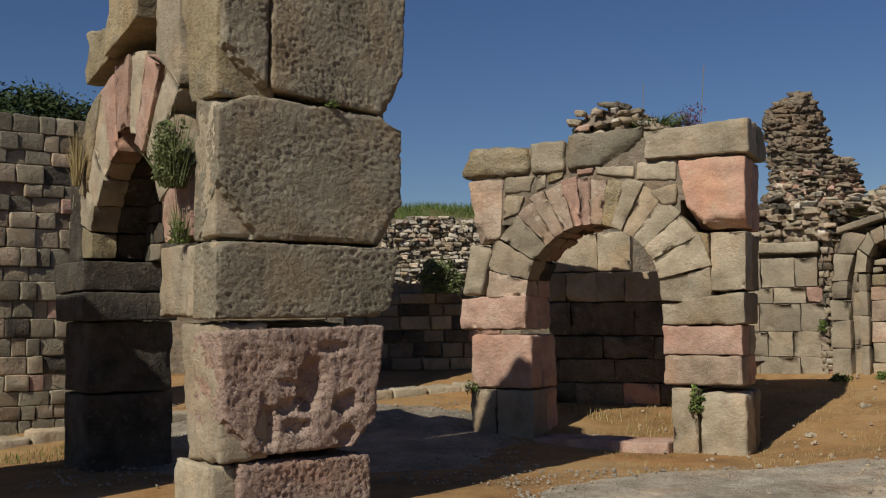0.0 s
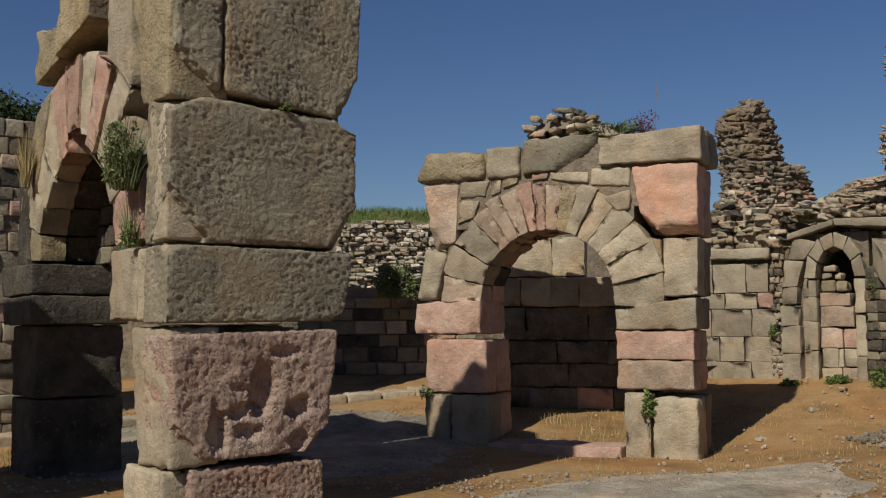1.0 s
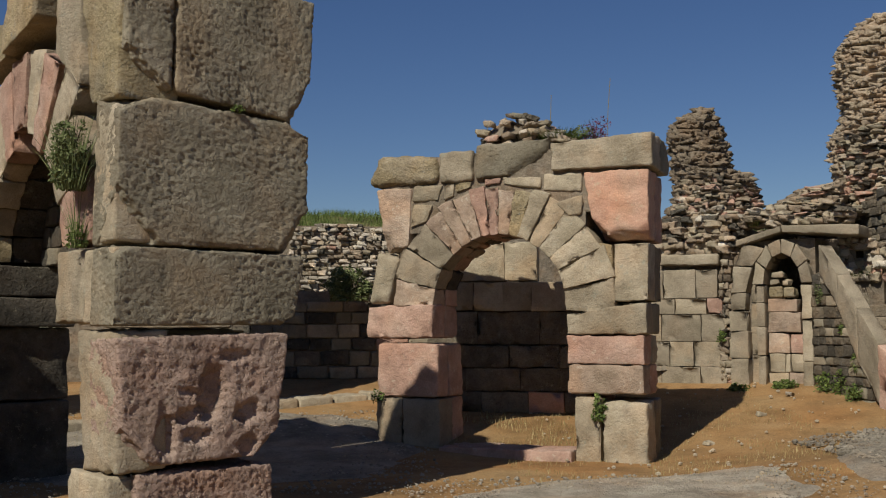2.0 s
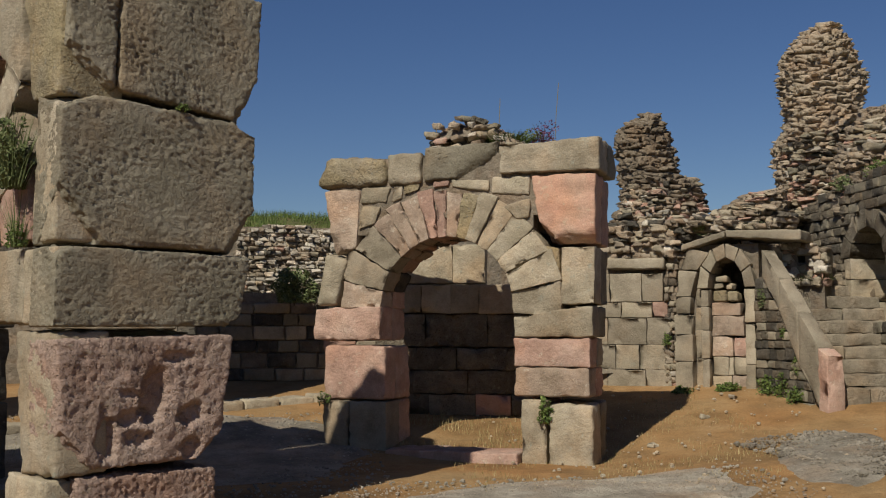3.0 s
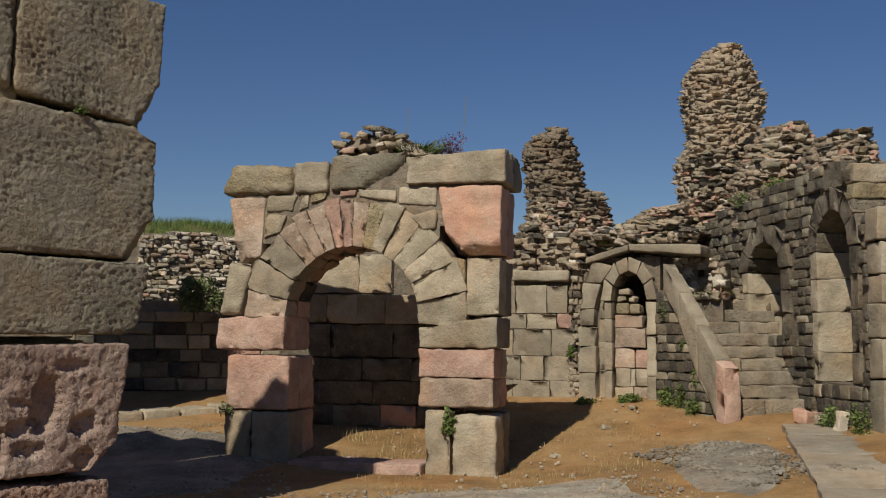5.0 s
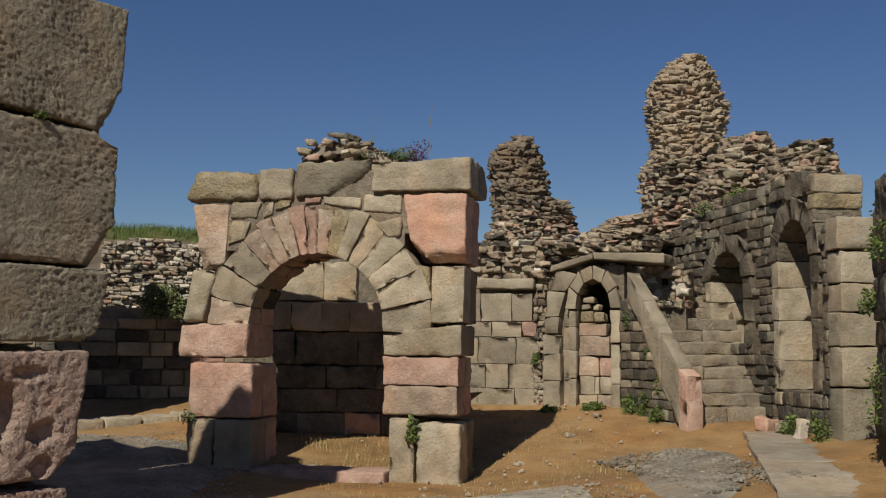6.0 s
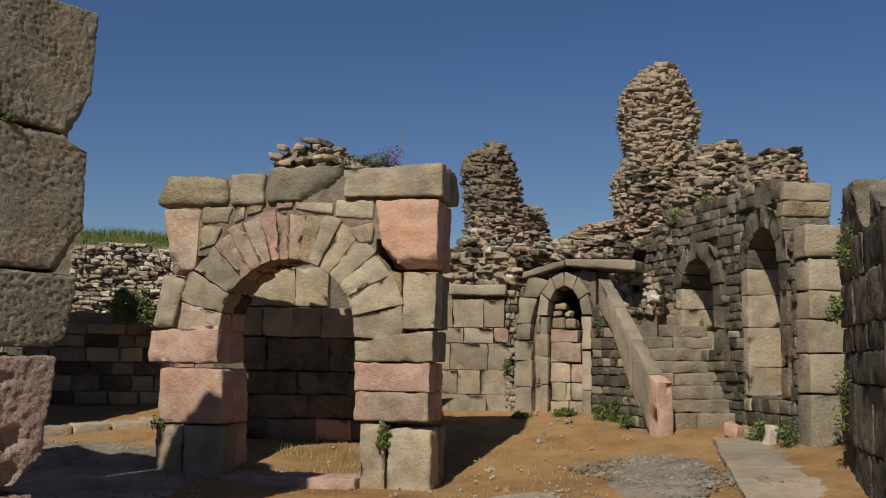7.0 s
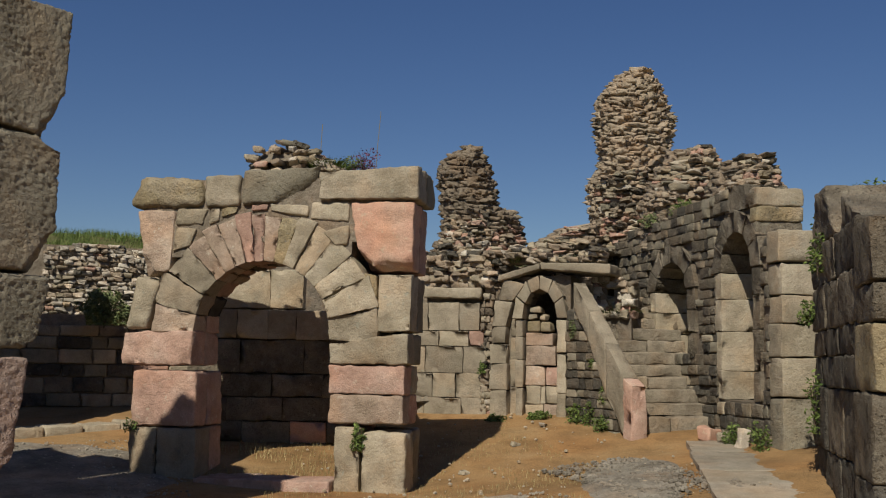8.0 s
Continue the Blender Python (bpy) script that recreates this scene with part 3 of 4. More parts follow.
upper = wall("wall_north_upper", pose(-4.2, 16.4, 0, 0, 0, 3.0), "pale rubble retaining wall under a grassy bank")
core(upper, 0, 9.0, 0.5, lambda x: 3.0, 0.06, 0.6, no_hole, MORTAR, 0.5)
coursed(upper, random.Random(13), 3.25, 5.0, 1.9, lambda x: 3.02 + 0.05 * math.sin(x * 5), 0.066, 0.115, LUMP, (0.5, 1, 0.3, 2, 7, 1), depth=0.16, gap=0.004, wobble=0.05, name="fieldstone")

inner = wall("wall_behind_arch", pose(1.0, 13.75, 0, 0, 0, -14.0), "ashlar wall of large grey blocks behind the arch, lower courses toned for shade")
# Brown lower courses stand for shade, tan upper ones for the sunlit top.
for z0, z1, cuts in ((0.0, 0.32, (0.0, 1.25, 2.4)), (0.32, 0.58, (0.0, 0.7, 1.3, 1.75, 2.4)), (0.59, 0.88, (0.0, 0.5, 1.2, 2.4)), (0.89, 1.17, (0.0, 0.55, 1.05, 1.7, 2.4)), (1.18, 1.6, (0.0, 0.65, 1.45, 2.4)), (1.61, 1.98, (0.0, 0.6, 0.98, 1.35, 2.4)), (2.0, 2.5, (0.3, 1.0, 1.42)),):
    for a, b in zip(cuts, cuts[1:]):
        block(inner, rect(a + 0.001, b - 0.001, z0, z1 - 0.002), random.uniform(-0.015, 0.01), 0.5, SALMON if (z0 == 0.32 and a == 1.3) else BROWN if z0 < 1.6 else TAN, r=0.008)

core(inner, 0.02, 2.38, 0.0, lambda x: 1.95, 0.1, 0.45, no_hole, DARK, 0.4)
back = wall("wall_niche_side", pose(4.1, 14.812, 0, 0, 0, -33.56), "court wall of large smooth grey-tan slabs under rubble")
for z0, z1, cuts in ((0.4, 0.86, (-0.5, 0.3, 0.84, 1.2)), (0.86, 1.2, (-0.5, 0.42, 0.75, 1.18)), (1.2, 1.58, (-0.5, 0.3, 0.86, 1.2)), (1.58, 1.8, (-0.5, 0.5, 0.95, 1.17)), (1.8, 2.2, (-0.5, 0.34, 0.8, 1.1))):
    for a, b in zip(cuts, cuts[1:]):
        block(back, rect(a + 0.002, b - 0.002, z0, z1 - 0.004), random.uniform(-0.008, 0.008), 0.5, PINK if (z0 == 1.58 and a > 0.9) else random.choice((SLATE, TAN, SLATE)), r=0.008, rough=0.01)
block(back, ((0.28, 2.26), (1.13, 2.25), (1.13, 2.4), (0.3, 2.42)), -0.07, 0.5, TAN, r=0.03, name="coping_stone")
core(back, -0.6, 1.5, 0.3, lambda x: 2.75, 0.1, 1.4, no_hole, MORTAR, 0.3)
coursed(back, random.Random(14), 1.12, 1.32, 0.6, lambda x: 2.5, 0.09, 0.1, LUMP, (1, 2, 0.4, 5, 0.6, 0), gap=0.0, wobble=0.03, name="rubble_stone")
coursed(back, random.Random(15), -0.4, 1.5, 2.4, lambda x: 2.95, 0.075, 0.13, LUMP, (1, 2, 0.4, 5, 0.6, 0), gap=-0.01, wobble=0.09, name="rubble_stone")

# Niche corner: a pilaster with the springing of a lost vault, then the niche itself.
NICHE = pose(5.073, 14.15, 0, 0, 0, -40.0)
niche = wall("wall_niche", NICHE, "round-headed niche of grey-tan stones partly walled up with rubble")
NX, NZ, NI = 0.815, 1.95, 0.245


def narc(a, r, rise=1.72):
    return (NX + r * math.cos(radians(a)), NZ + (rise * NI + (r - NI) * 1.35) * math.sin(radians(a)))


for z0, z1, a, b in ((0.4, 0.98, 0.1, 0.35), (0.98, 1.34, 0.1, 0.35), (1.34, 1.62, 0.1, 0.34), (1.62, 1.86, 0.12, 0.33)):
    block(niche, rect(a, b, z0, z1 - 0.005), -0.04, 0.5, SLATE, r=0.01)
block(niche, ((0.12, 1.86), (0.34, 1.86), (0.43, 2.2), (0.17, 2.22)), -0.04, 0.5, SLATE, r=0.012)
block(niche, ((0.17, 2.225), (0.43, 2.205), (0.6, 2.44), (0.3, 2.53)), -0.04, 0.5, SLATE, r=0.012)
for z0, z1 in ((0.4, 1.02), (1.02, 1.4), (1.4, 1.72), (1.72, 2.03)):
    block(niche, rect(0.355, 0.455, z0, z1 - 0.006), 0.1, 0.5, SLATE, r=0.01)
    block(niche, rect(0.46, 0.57, z0, min(z1, 1.95) - 0.006), 0.0, 0.5, SLATE, r=0.012)
for z0, z1 in ((0.4, 0.95), (0.95, 1.5), (1.5, 1.945)):
    block(niche, rect(1.062, 1.2, z0, z1 - 0.006), -0.02, 0.5, TAN, r=0.012)
for i in range(6):
    t0, t1 = 2 + i * 29.5, 2 + i * 29.5 + 28.8
    block(niche, (narc(t1, NI), narc(t0, NI), narc(t0, NI + 0.15), narc(t1, NI + 0.15)), -0.03, 0.45, random.choice((TAN, SLATE, SLATE)), r=0.012)
# the walled-up part: squared stones, with broken ones left at the top
for z0, z1, cuts in ((0.4, 0.8, (0.58, 0.85, 1.055)), (0.8, 1.05, (0.58, 0.8, 0.88, 1.055)), (1.05, 1.32, (0.58, 0.87, 1.055)), (1.32, 1.6, (0.58, 1.02)), (1.6, 1.78, (0.58, 0.98))):
    for a, b in zip(cuts, cuts[1:]):
        block(niche, rect(a + 0.003, b - 0.003, z0, z1 - 0.008), 0.08, 0.3, PINK if (z0 == 1.05 and a > 0.8) else random.choice((TAN, BLUSH)), r=0.015)
for a, b, z0, z1, tone in ((0.58, 0.77, 1.79, 1.95, OCHRE), (0.78, 0.94, 1.79, 1.93, OCHRE), (0.6, 0.75, 1.955, 2.05, TAN), (0.76, 0.86, 1.94, 2.03, TAN), (0.63, 0.78, 2.055, 2.13, TAN)):
    block(niche, rect(a, b, z0, z1), 0.1 + random.uniform(0, 0.05), 0.34, tone, r=0.04, rough=0.02)
core(niche, 0.05, 1.22, 0.3, lambda x: 2.56, 0.12, 1.2, lambda x, z: 0.56 < x < 1.07 and z < 2.45 and (z < 1.95 or math.hypot((x - NX) / NI, (z - NZ) / (1.72 * NI)) < 1.05), MORTAR, 0.05)
core(niche, 0.05, 1.22, 0.3, lambda x: 2.5, 0.9, 1.3, no_hole, DARK, 0.3)
cap = thing("cornice_slab", NICHE, "two long grey cornice slabs meeting over the niche corner", "slab")
block(cap, ((0.22, 2.47), (0.83, 2.65), (0.83, 2.74), (0.22, 2.56)), -0.08, 0.6, SLATE, r=0.02, name="slab")
block(cap, ((0.84, 2.64), (1.82, 2.56), (1.82, 2.7), (0.84, 2.74)), -0.08, 0.6, SLATE, r=0.02, name="slab")
coursed(cap, random.Random(29), 0.1, 1.7, 2.74, lambda x: 2.9 + 0.08 * math.sin(x * 4), 0.07, 0.12, LUMP, (1, 2, 0.4, 5, 0.6, 0), depth=0.3, gap=-0.01, wobble=0.1, name="rubble_stone")

flank = wall("stair_flank", pose(5.985, 13.385, 0, 0, 0, -81.9), "coursed side wall of the stair with a sloping coping")


def slope(x):
    return 2.44 - (x - 0.26) * 1.073


def under(x):
    return np.interp(x, (0.0, 0.25, 0.4, 1.22, 1.6), (2.1, 2.1, 2.08, 0.62, 0.4))


core(flank, 0.0, 1.5, 0.3, lambda x: min(slope(x) - 0.1, 2.1), 0.06, 0.22, no_hole, MORTAR, 0.04)
coursed(flank, random.Random(16), 0.0, 1.2, 0.4, under, 0.13, 0.2, WEST, (3, 4, 1.5, 0.6), depth=0.13, gap=0.01, proud=0.01)
for a, b in ((0.24, 0.62), (0.625, 1.02), (1.025, 1.42)):
    block(flank, ((a, under(a) - 0.02), (b, under(b) - 0.02), (b, slope(b)), (a, slope(a))), -0.04, 0.16, SLATE, r=0.012, name="sloping_coping")
block(flank, ((1.425, 0.35), (1.6, 0.35), (1.6, 1.1), (1.425, 1.19)), -0.06, 0.18, PINK, r=0.015, name="newel_stone")
fill = thing("rubble_fill_mass", NICHE, "pale pinkish broken rubble core above the stair flank", "rubble")
core(fill, 1.5, 1.98, 1.0, lambda x: 2.5 - 0.6 * max(0.0, x - 1.95), 0.48, 1.0, lambda x, z: 1.62 < x < 1.76 and 2.3 < z < 2.44, MORTAR, 0.05)
tagged(fill.children[0], kind="stuff")
coursed(fill, random.Random(17), 1.45, 2.02, 2.0, lambda x: 2.53 - 0.2 * max(0.0, x - 1.75), 0.075, 0.11, LUMP, (0, 1.5, 1.5, 2, 4, 0), depth=0.25, gap=-0.02, wobble=0.05, name="rubble_stone", hole=lambda x, z: 1.62 < x < 1.76 and 2.28 < z < 2.44, proud=-0.42)

STEP = material("worn_step_stone", [(0.2, 0.17, 0.125), (0.28, 0.24, 0.18), (0.33, 0.285, 0.215)], 2.5, bump=0.7, pit=0.5, grain=75, stain=0.6, spread=0.1)
stairs = thing("stone_stairs", pose(6.27, 12.05, 0, 0, 0, -9.0), "worn straight flight of grey stone steps rising beside the wall", "stairs")
for i in range(11):
    z1 = 0.55 + 0.162 * (i + 1)
    cuts = (-0.06, 1.06 + 0.07 * i / 4) if i % 3 else (-0.06, random.uniform(0.3, 0.8), 1.06 + 0.07 * i / 4)
    for a, b in zip(cuts, cuts[1:]):
        block(stairs, ((a + 0.003, z1 - 0.165 - (0.25 if i == 0 else 0.0)), (b - 0.003, z1 - 0.165 - (0.25 if i == 0 else 0.0)), (b - 0.003, z1 + random.uniform(-0.01, 0.008)), (a + 0.003, z1 + random.uniform(-0.01, 0.008))), 0.195 * i + random.uniform(-0.014, 0.014), 0.195 * i + 0.34, STEP, r=0.022, rough=0.016, name="step", per=14, wear=0.03)

THICK = 0.6


def door(x, z, a, b, base, spring, apex):
    if not (a < x < b) or z < base:
        return False
    m = (a + b) / 2
    return z < spring or z < spring + (apex - spring) * math.sqrt(max(0.0, 1 - ((x - m) / (b - a) * 2) ** 2))


def doorway(parent, a, b, base, spring, apex, count):
    """Jamb stones and arch stones that go through the wall round an opening."""
    m, w = (a + b) / 2, (b - a) / 2
    z = base
    while z < spring - 0.05:
        hh = min(spring, z + random.uniform(0.28, 0.5))
        if spring - hh < 0.12:
            hh = spring
        # Far jamb pale as sunlit, near jamb brown as shaded, by stone colour.
        block(parent, rect(a - random.uniform(0.14, 0.24), a, z, hh - 0.008), 0.0, THICK, TAN if random.random() < 0.6 else PALE, name="jamb_stone")
        block(parent, rect(b, b + random.uniform(0.16, 0.24), z, hh - 0.008), 0.0, THICK, BROWN, name="jamb_stone")
        z = hh
    for i in range(count):
        t0, t1 = math.pi * i / count + 0.01, math.pi * (i + 1) / count - 0.01
        q = [(m + (w + k) * math.cos(t), spring + (apex - spring + k) * math.sin(t)) for t, k in ((t1, 0), (t0, 0), (t0, 0.26), (t1, 0.26))]
        block(parent, q, -0.015, 0.5, BROWN, name="arch_stone")


far = wall("wall_east_stair", pose(7.486, 15.595, 0, 0, 0, -93.0), "brown-grey court wall beside the stairs with an arched doorway")


def ftop(x):
    return 3.24 + 0.075 * x + 0.04 * math.sin(x * 5.0)


def fhole(x, z):
    return door(x, z, 2.09, 3.19, 1.45, 2.37, 2.83)


core(far, -0.8, 3.9, 0.2, lambda x: ftop(x) - 0.05, 0.045, THICK - 0.05, fhole, MORTAR, 0.06)
coursed(far, random.Random(28), -0.8, 3.92, 0.5, ftop, 0.125, 0.24, WEST, (2.5, 5, 1.6, 0.5), depth=0.16, hole=lambda x, z: fhole(x, z) or door(x, z, 1.97, 3.31, 1.45, 2.37, 3.0), gap=0.009, wobble=0.022)
doorway(far, 2.17, 3.11, 1.45, 2.37, 2.75, 6)

EAST = pose(7.28, 11.7, 0, 0, 0, -98.0)
right = wall("wall_east", EAST, "weathered court wall of coursed stones toned dark for shade, with an arched doorway")


def rtop(x):
    if x > 1.74:
        return 0.4
    if x > 1.16:
        return 2.8
    return 3.5 - 0.08 * x + 0.03 * math.sin(x * 7.0)


def rhole(x, z):
    return door(x, z, 0.08, 1.11, 0.95, 2.5, 3.04)


core(right, -0.02, 1.4, 0.1, lambda x: rtop(x) - 0.05, 0.045, THICK - 0.05, rhole, MORTAR, 0.06)
# Weights lean to dark stones, putting the face's dimness into colour.
coursed(right, random.Random(18), 0.0, 1.42, 0.2, lambda x: rtop(x) - 0.02, 0.135, 0.2, WEST, (4, 4, 1.2, 0.3), depth=0.16, hole=lambda x, z: rhole(x, z) or door(x, z, -0.05, 1.24, 0.95, 2.5, 3.2), gap=0.009, wobble=0.025)
coursed(right, random.Random(38), 1.42, 3.2, 0.0, lambda x: 0.42, 0.135, 0.2, WEST, (4, 4, 1.2, 0.3), depth=0.16, gap=0.009, wobble=0.025)
doorway(right, 0.16, 1.03, 0.95, 2.5, 2.96, 6)
block(right, ((0.3, 3.2), (0.95, 3.2), (0.85, 3.5), (0.42, 3.52)), 0.0, 0.55, BROWN, name="arch_stone")
for z0, z1, tone in ((2.8, 3.02, BROWN), (3.02, 3.2, OCHRE), (3.2, 3.42, TAN)):
    block(right, rect(1.02 + random.uniform(-0.04, 0.04), 1.19 + random.uniform(-0.03, 0.03), z0, z1 - 0.008), -0.01, 0.57, tone, r=0.02, rough=0.02, name="wall_stone")
z = 0.3
for hh, tone in ((1.02, GREY), (1.46, TAN), (1.83, TAN), (2.14, TAN), (2.5, PALE), (2.86, TAN)):
    block(right, rect(1.43 + random.uniform(-0.05, 0.05), 1.74, z, hh - 0.01), random.uniform(-0.02, 0.02), 0.6, tone, r=0.018, name="jamb_stone")
    block(right, rect(1.45, 1.74 + random.uniform(-0.015, 0.015), z, hh - 0.01), 0.61, 1.15, tone, r=0.018, name="jamb_stone")
    z = hh

LAST = pose(6.653, 8.9, 0, 0, 0, -119.5)
end = wall("wall_east_end", LAST, "block wall end toned dark for shade, with a pointed broken top and sunlit end stones")
# Face turned from the sun; dark stone tones deepen its shade.
z = -0.1
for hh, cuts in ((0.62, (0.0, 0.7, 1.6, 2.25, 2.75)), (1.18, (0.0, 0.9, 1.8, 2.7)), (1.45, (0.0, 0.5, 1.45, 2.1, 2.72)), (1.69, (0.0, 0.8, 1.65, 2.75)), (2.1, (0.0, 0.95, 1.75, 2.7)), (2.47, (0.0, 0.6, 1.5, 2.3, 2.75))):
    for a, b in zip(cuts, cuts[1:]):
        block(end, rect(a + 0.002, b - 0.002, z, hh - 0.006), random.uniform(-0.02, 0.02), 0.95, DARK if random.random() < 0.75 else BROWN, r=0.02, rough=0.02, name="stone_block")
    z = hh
# End stones toned down too, to keep their court faces dim.
z = -0.1
for hh, tone in ((0.6, DARK), (1.19, BROWN), (1.66, OCHRE), (1.93, BROWN), (2.38, BROWN)):
    block(end, rect(2.76, 3.5 + random.uniform(-0.02, 0.02), z, hh - 0.008), -0.04 + random.uniform(-0.02, 0.02), 0.5, tone, r=0.02, rough=0.015, name="end_stone")
    block(end, rect(2.76, 3.47 + random.uniform(-0.03, 0.02), z, hh - 0.008), 0.508, 1.0, tone, r=0.02, rough=0.015, name="end_stone")
    z = hh
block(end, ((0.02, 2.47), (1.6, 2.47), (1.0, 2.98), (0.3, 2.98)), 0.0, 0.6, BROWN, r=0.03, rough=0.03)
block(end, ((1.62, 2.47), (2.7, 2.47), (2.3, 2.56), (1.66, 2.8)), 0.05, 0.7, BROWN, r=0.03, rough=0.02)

# ---- banks of earth behind the walls ----
def bank(name, xs, ys, height, mat, label):
    return tagged(link(name, *sheet(xs, ys, height), mat, smooth=True), label, "bank", kind="structure")


def soft(v, a, b):
    t = min(1.0, max(0.0, (v - a) / (b - a)))
    return t * t * (3 - 2 * t)


def bank_z(x, y):
    p = Vector((x, y, 4.0))
    n = 0.06 * noise.noise(p * 1.3) + 0.03 * noise.noise(p * 4)
    return n


def north_z(y):
    return 2.98 + 0.4 * soft(y, 16.7, 18.8) + 0.004 * (y - 16.75)


GRASSY = material("grassy_earth", [(0.1, 0.1, 0.04), (0.16, 0.16, 0.06), (0.24, 0.2, 0.1)], 1.5, bump=0.9, grain=40, stain=0.4)
bank("bank_north", np.arange(-16, 4.01, 0.3), np.arange(16.75, 34, 0.5), lambda x, y: north_z(y) + bank_z(x, y), GRASSY, "grassy bank over the rear wall")
bank("bank_east", np.arange(7.3, 20, 0.35), np.arange(1.0, 19, 0.35), lambda x, y: 0.2 + 2.3 * soft(x - 0.2 * (y - 8), 7.9, 8.5) + 0.5 * soft(y, 11, 13) + bank_z(x, y), GRASSY, "grassy bank behind the court wall")
bank("bank_northeast", np.arange(3.6, 12, 0.25), np.arange(14.6, 22, 0.25), lambda x, y: 0.8 + 1.85 * soft(y + 0.55 * (x - 4), 14.9, 15.6) + 0.35 * soft(x, 6.0, 7.2) + bank_z(x, y), MORTAR, "stony earth bank under the broken towers")


# ---- towers of rubble core ----
def joined(name, items, unit, parent, mat, label=""):
    verts, faces = [], []
    base_v = np.array([v.co for v in unit.vertices])
    base_f = [tuple(p.vertices) for p in unit.polygons]
    for loc, size, turn in items:
        m = np.array(Euler(turn).to_matrix())
        b = len(verts)
        verts += [tuple(p) for p in (base_v * np.array(size)) @ m.T + np.array(loc)]
        faces += [tuple(b + i for i in f) for f in base_f]
    ob = link(name, verts, faces, mat, parent, label, smooth=True)
    return tagged(ob, kind="stuff")


def tower(name, x, y, z0, profile, depth, label, seed, weights=(1, 1.5, 1, 5, 0.6, 0.6), size=1.0):
    """A stump of rubble: profile gives height, left and right edge."""
    rng = random.Random(seed)
    ob = thing(name, pose(x, y, z0), label, "ruined tower")
    hs, ls, rs = [p[0] for p in profile], [p[1] for p in profile], [p[2] for p in profile]
    verts, faces, around = [], [], 20
    zs = np.arange(0, hs[-1] + 0.01, 0.12)
    for z in zs:
        l, r = np.interp(z, hs, ls), np.interp(z, hs, rs)
        for i in range(around):
            t = 2 * math.pi * i / around
            c, s = math.cos(t), math.sin(t)
            k = (abs(c) ** 3 + abs(s) ** 3) ** (-1 / 3) * 0.80
            verts.append(((l + r) / 2 + (r - l) / 2 * c * k, s * k * depth / 2, z))
    n = len(zs)
    for j in range(n - 1):
        for i in range(around):
            k = (i + 1) % around
            faces.append((j * around + i, j * around + k, (j + 1) * around + k, (j + 1) * around + i))
    faces.append(tuple(range((n - 1) * around, n * around)))
    link("mortar_core", verts, faces, MORTAR, ob)
    z, items, made = 0.03, [], 0
    while z < hs[-1] + 0.04:
        h = rng.uniform(0.05, 0.085) * size
        l, r = np.interp(z, hs, ls), np.interp(z, hs, rs)
        circ = math.pi * ((r - l) / 2 + depth / 2) * 1.12
        t = rng.uniform(0, 1)
        turn_end = t + 2 * math.pi
        while t < turn_end:
            w = rng.uniform(0.09, 0.21) * size
            t += w / circ * 2 * math.pi
            c, s = math.cos(t), math.sin(t)
            k = (abs(c) ** 3 + abs(s) ** 3) ** (-1 / 3) * (0.82 + rng.uniform(-0.06, 0.06))
            loc = ((l + r) / 2 + (r - l) / 2 * c * k, s * k * depth / 2, z + h / 2 + rng.uniform(-0.02, 0.02))
            dims = (w * rng.uniform(0.9, 1.3), rng.uniform(0.12, 0.3) * size, h * rng.uniform(0.75, 1.3))
            rot = (rng.uniform(-0.22, 0.3), rng.uniform(-0.2, 0.2), t + math.pi / 2 + rng.uniform(-0.7, 0.7))
            if s < -0.1 and made < 300:
                piece("rubble_stone", rng.choices(rng.choice(LUMP), weights)[0], ob, loc, dims, rot)
                made += 1
            else:
                items.append((loc, dims, rot))
        z += h * 0.92
    if items:
        joined("rubble_fill", items, LUMP[0][3], ob, RUBBLE)
    return ob


tower("rubble_tower", 5.35, 15.8, 2.5, ((0, -0.7, 1.1), (0.6, -0.55, 0.95), (0.8, -0.42, 0.88), (1.1, -0.36, 0.74), (1.2, -0.36, 0.46), (1.6, -0.4, 0.36), (1.85, -0.43, 0.26), (2.02, -0.3, 0.16), (2.1, -0.1, 0.06)), 0.9, "stump of a tower of layered brown rubble on the bank", 21, size=0.85)
tower("rubble_mound", 6.15, 16.25, 2.5, ((0, -0.6, 0.6), (0.5, -0.5, 0.3), (1.05, -0.35, 0.1), (1.25, -0.2, -0.02)), 0.7, "low slope of crumbled rubble beside the tower", 22)
tower("rubble_tower", 7.9, 15.2, 3.0, ((0, -0.6, 0.7), (0.6, -0.66, 0.7), (1.0, -0.7, 0.6), (1.2, -0.66, 0.5), (1.42, -0.5, 0.46), (1.8, -0.5, 0.6), (2.3, -0.57, 0.66), (2.62, -0.46, 0.48), (2.8, -0.3, 0.34), (2.94, -0.08, 0.12)), 0.9, "tall leaning tower stump of brown rubble over the court wall", 23, size=0.9)
tower("rubble_mound", 8.15, 13.7, 2.9, ((0, -0.8, 0.8), (0.9, -0.7, 0.6), (1.3, -0.45, 0.4), (1.5, -0.2, 0.1)), 0.9, "broken mass of rubble core on top of the court wall", 24)
tower("rubble_mound", 8.35, 12.6, 2.8, ((0, -0.6, 0.45), (0.8, -0.5, 0.42), (1.1, -0.4, 0.35), (1.3, -0.2, 0.15)), 0.8, "small stump of rubble core with a hollow end", 25)
tower("rubble_mound", 6.7, 15.2, 2.4, ((0, -0.9, 0.9), (0.6, -0.75, 0.7), (0.8, -0.3, 0.6), (1.02, 0.1, 0.5)), 0.8, "low ridge of grey rubble between the towers", 26)


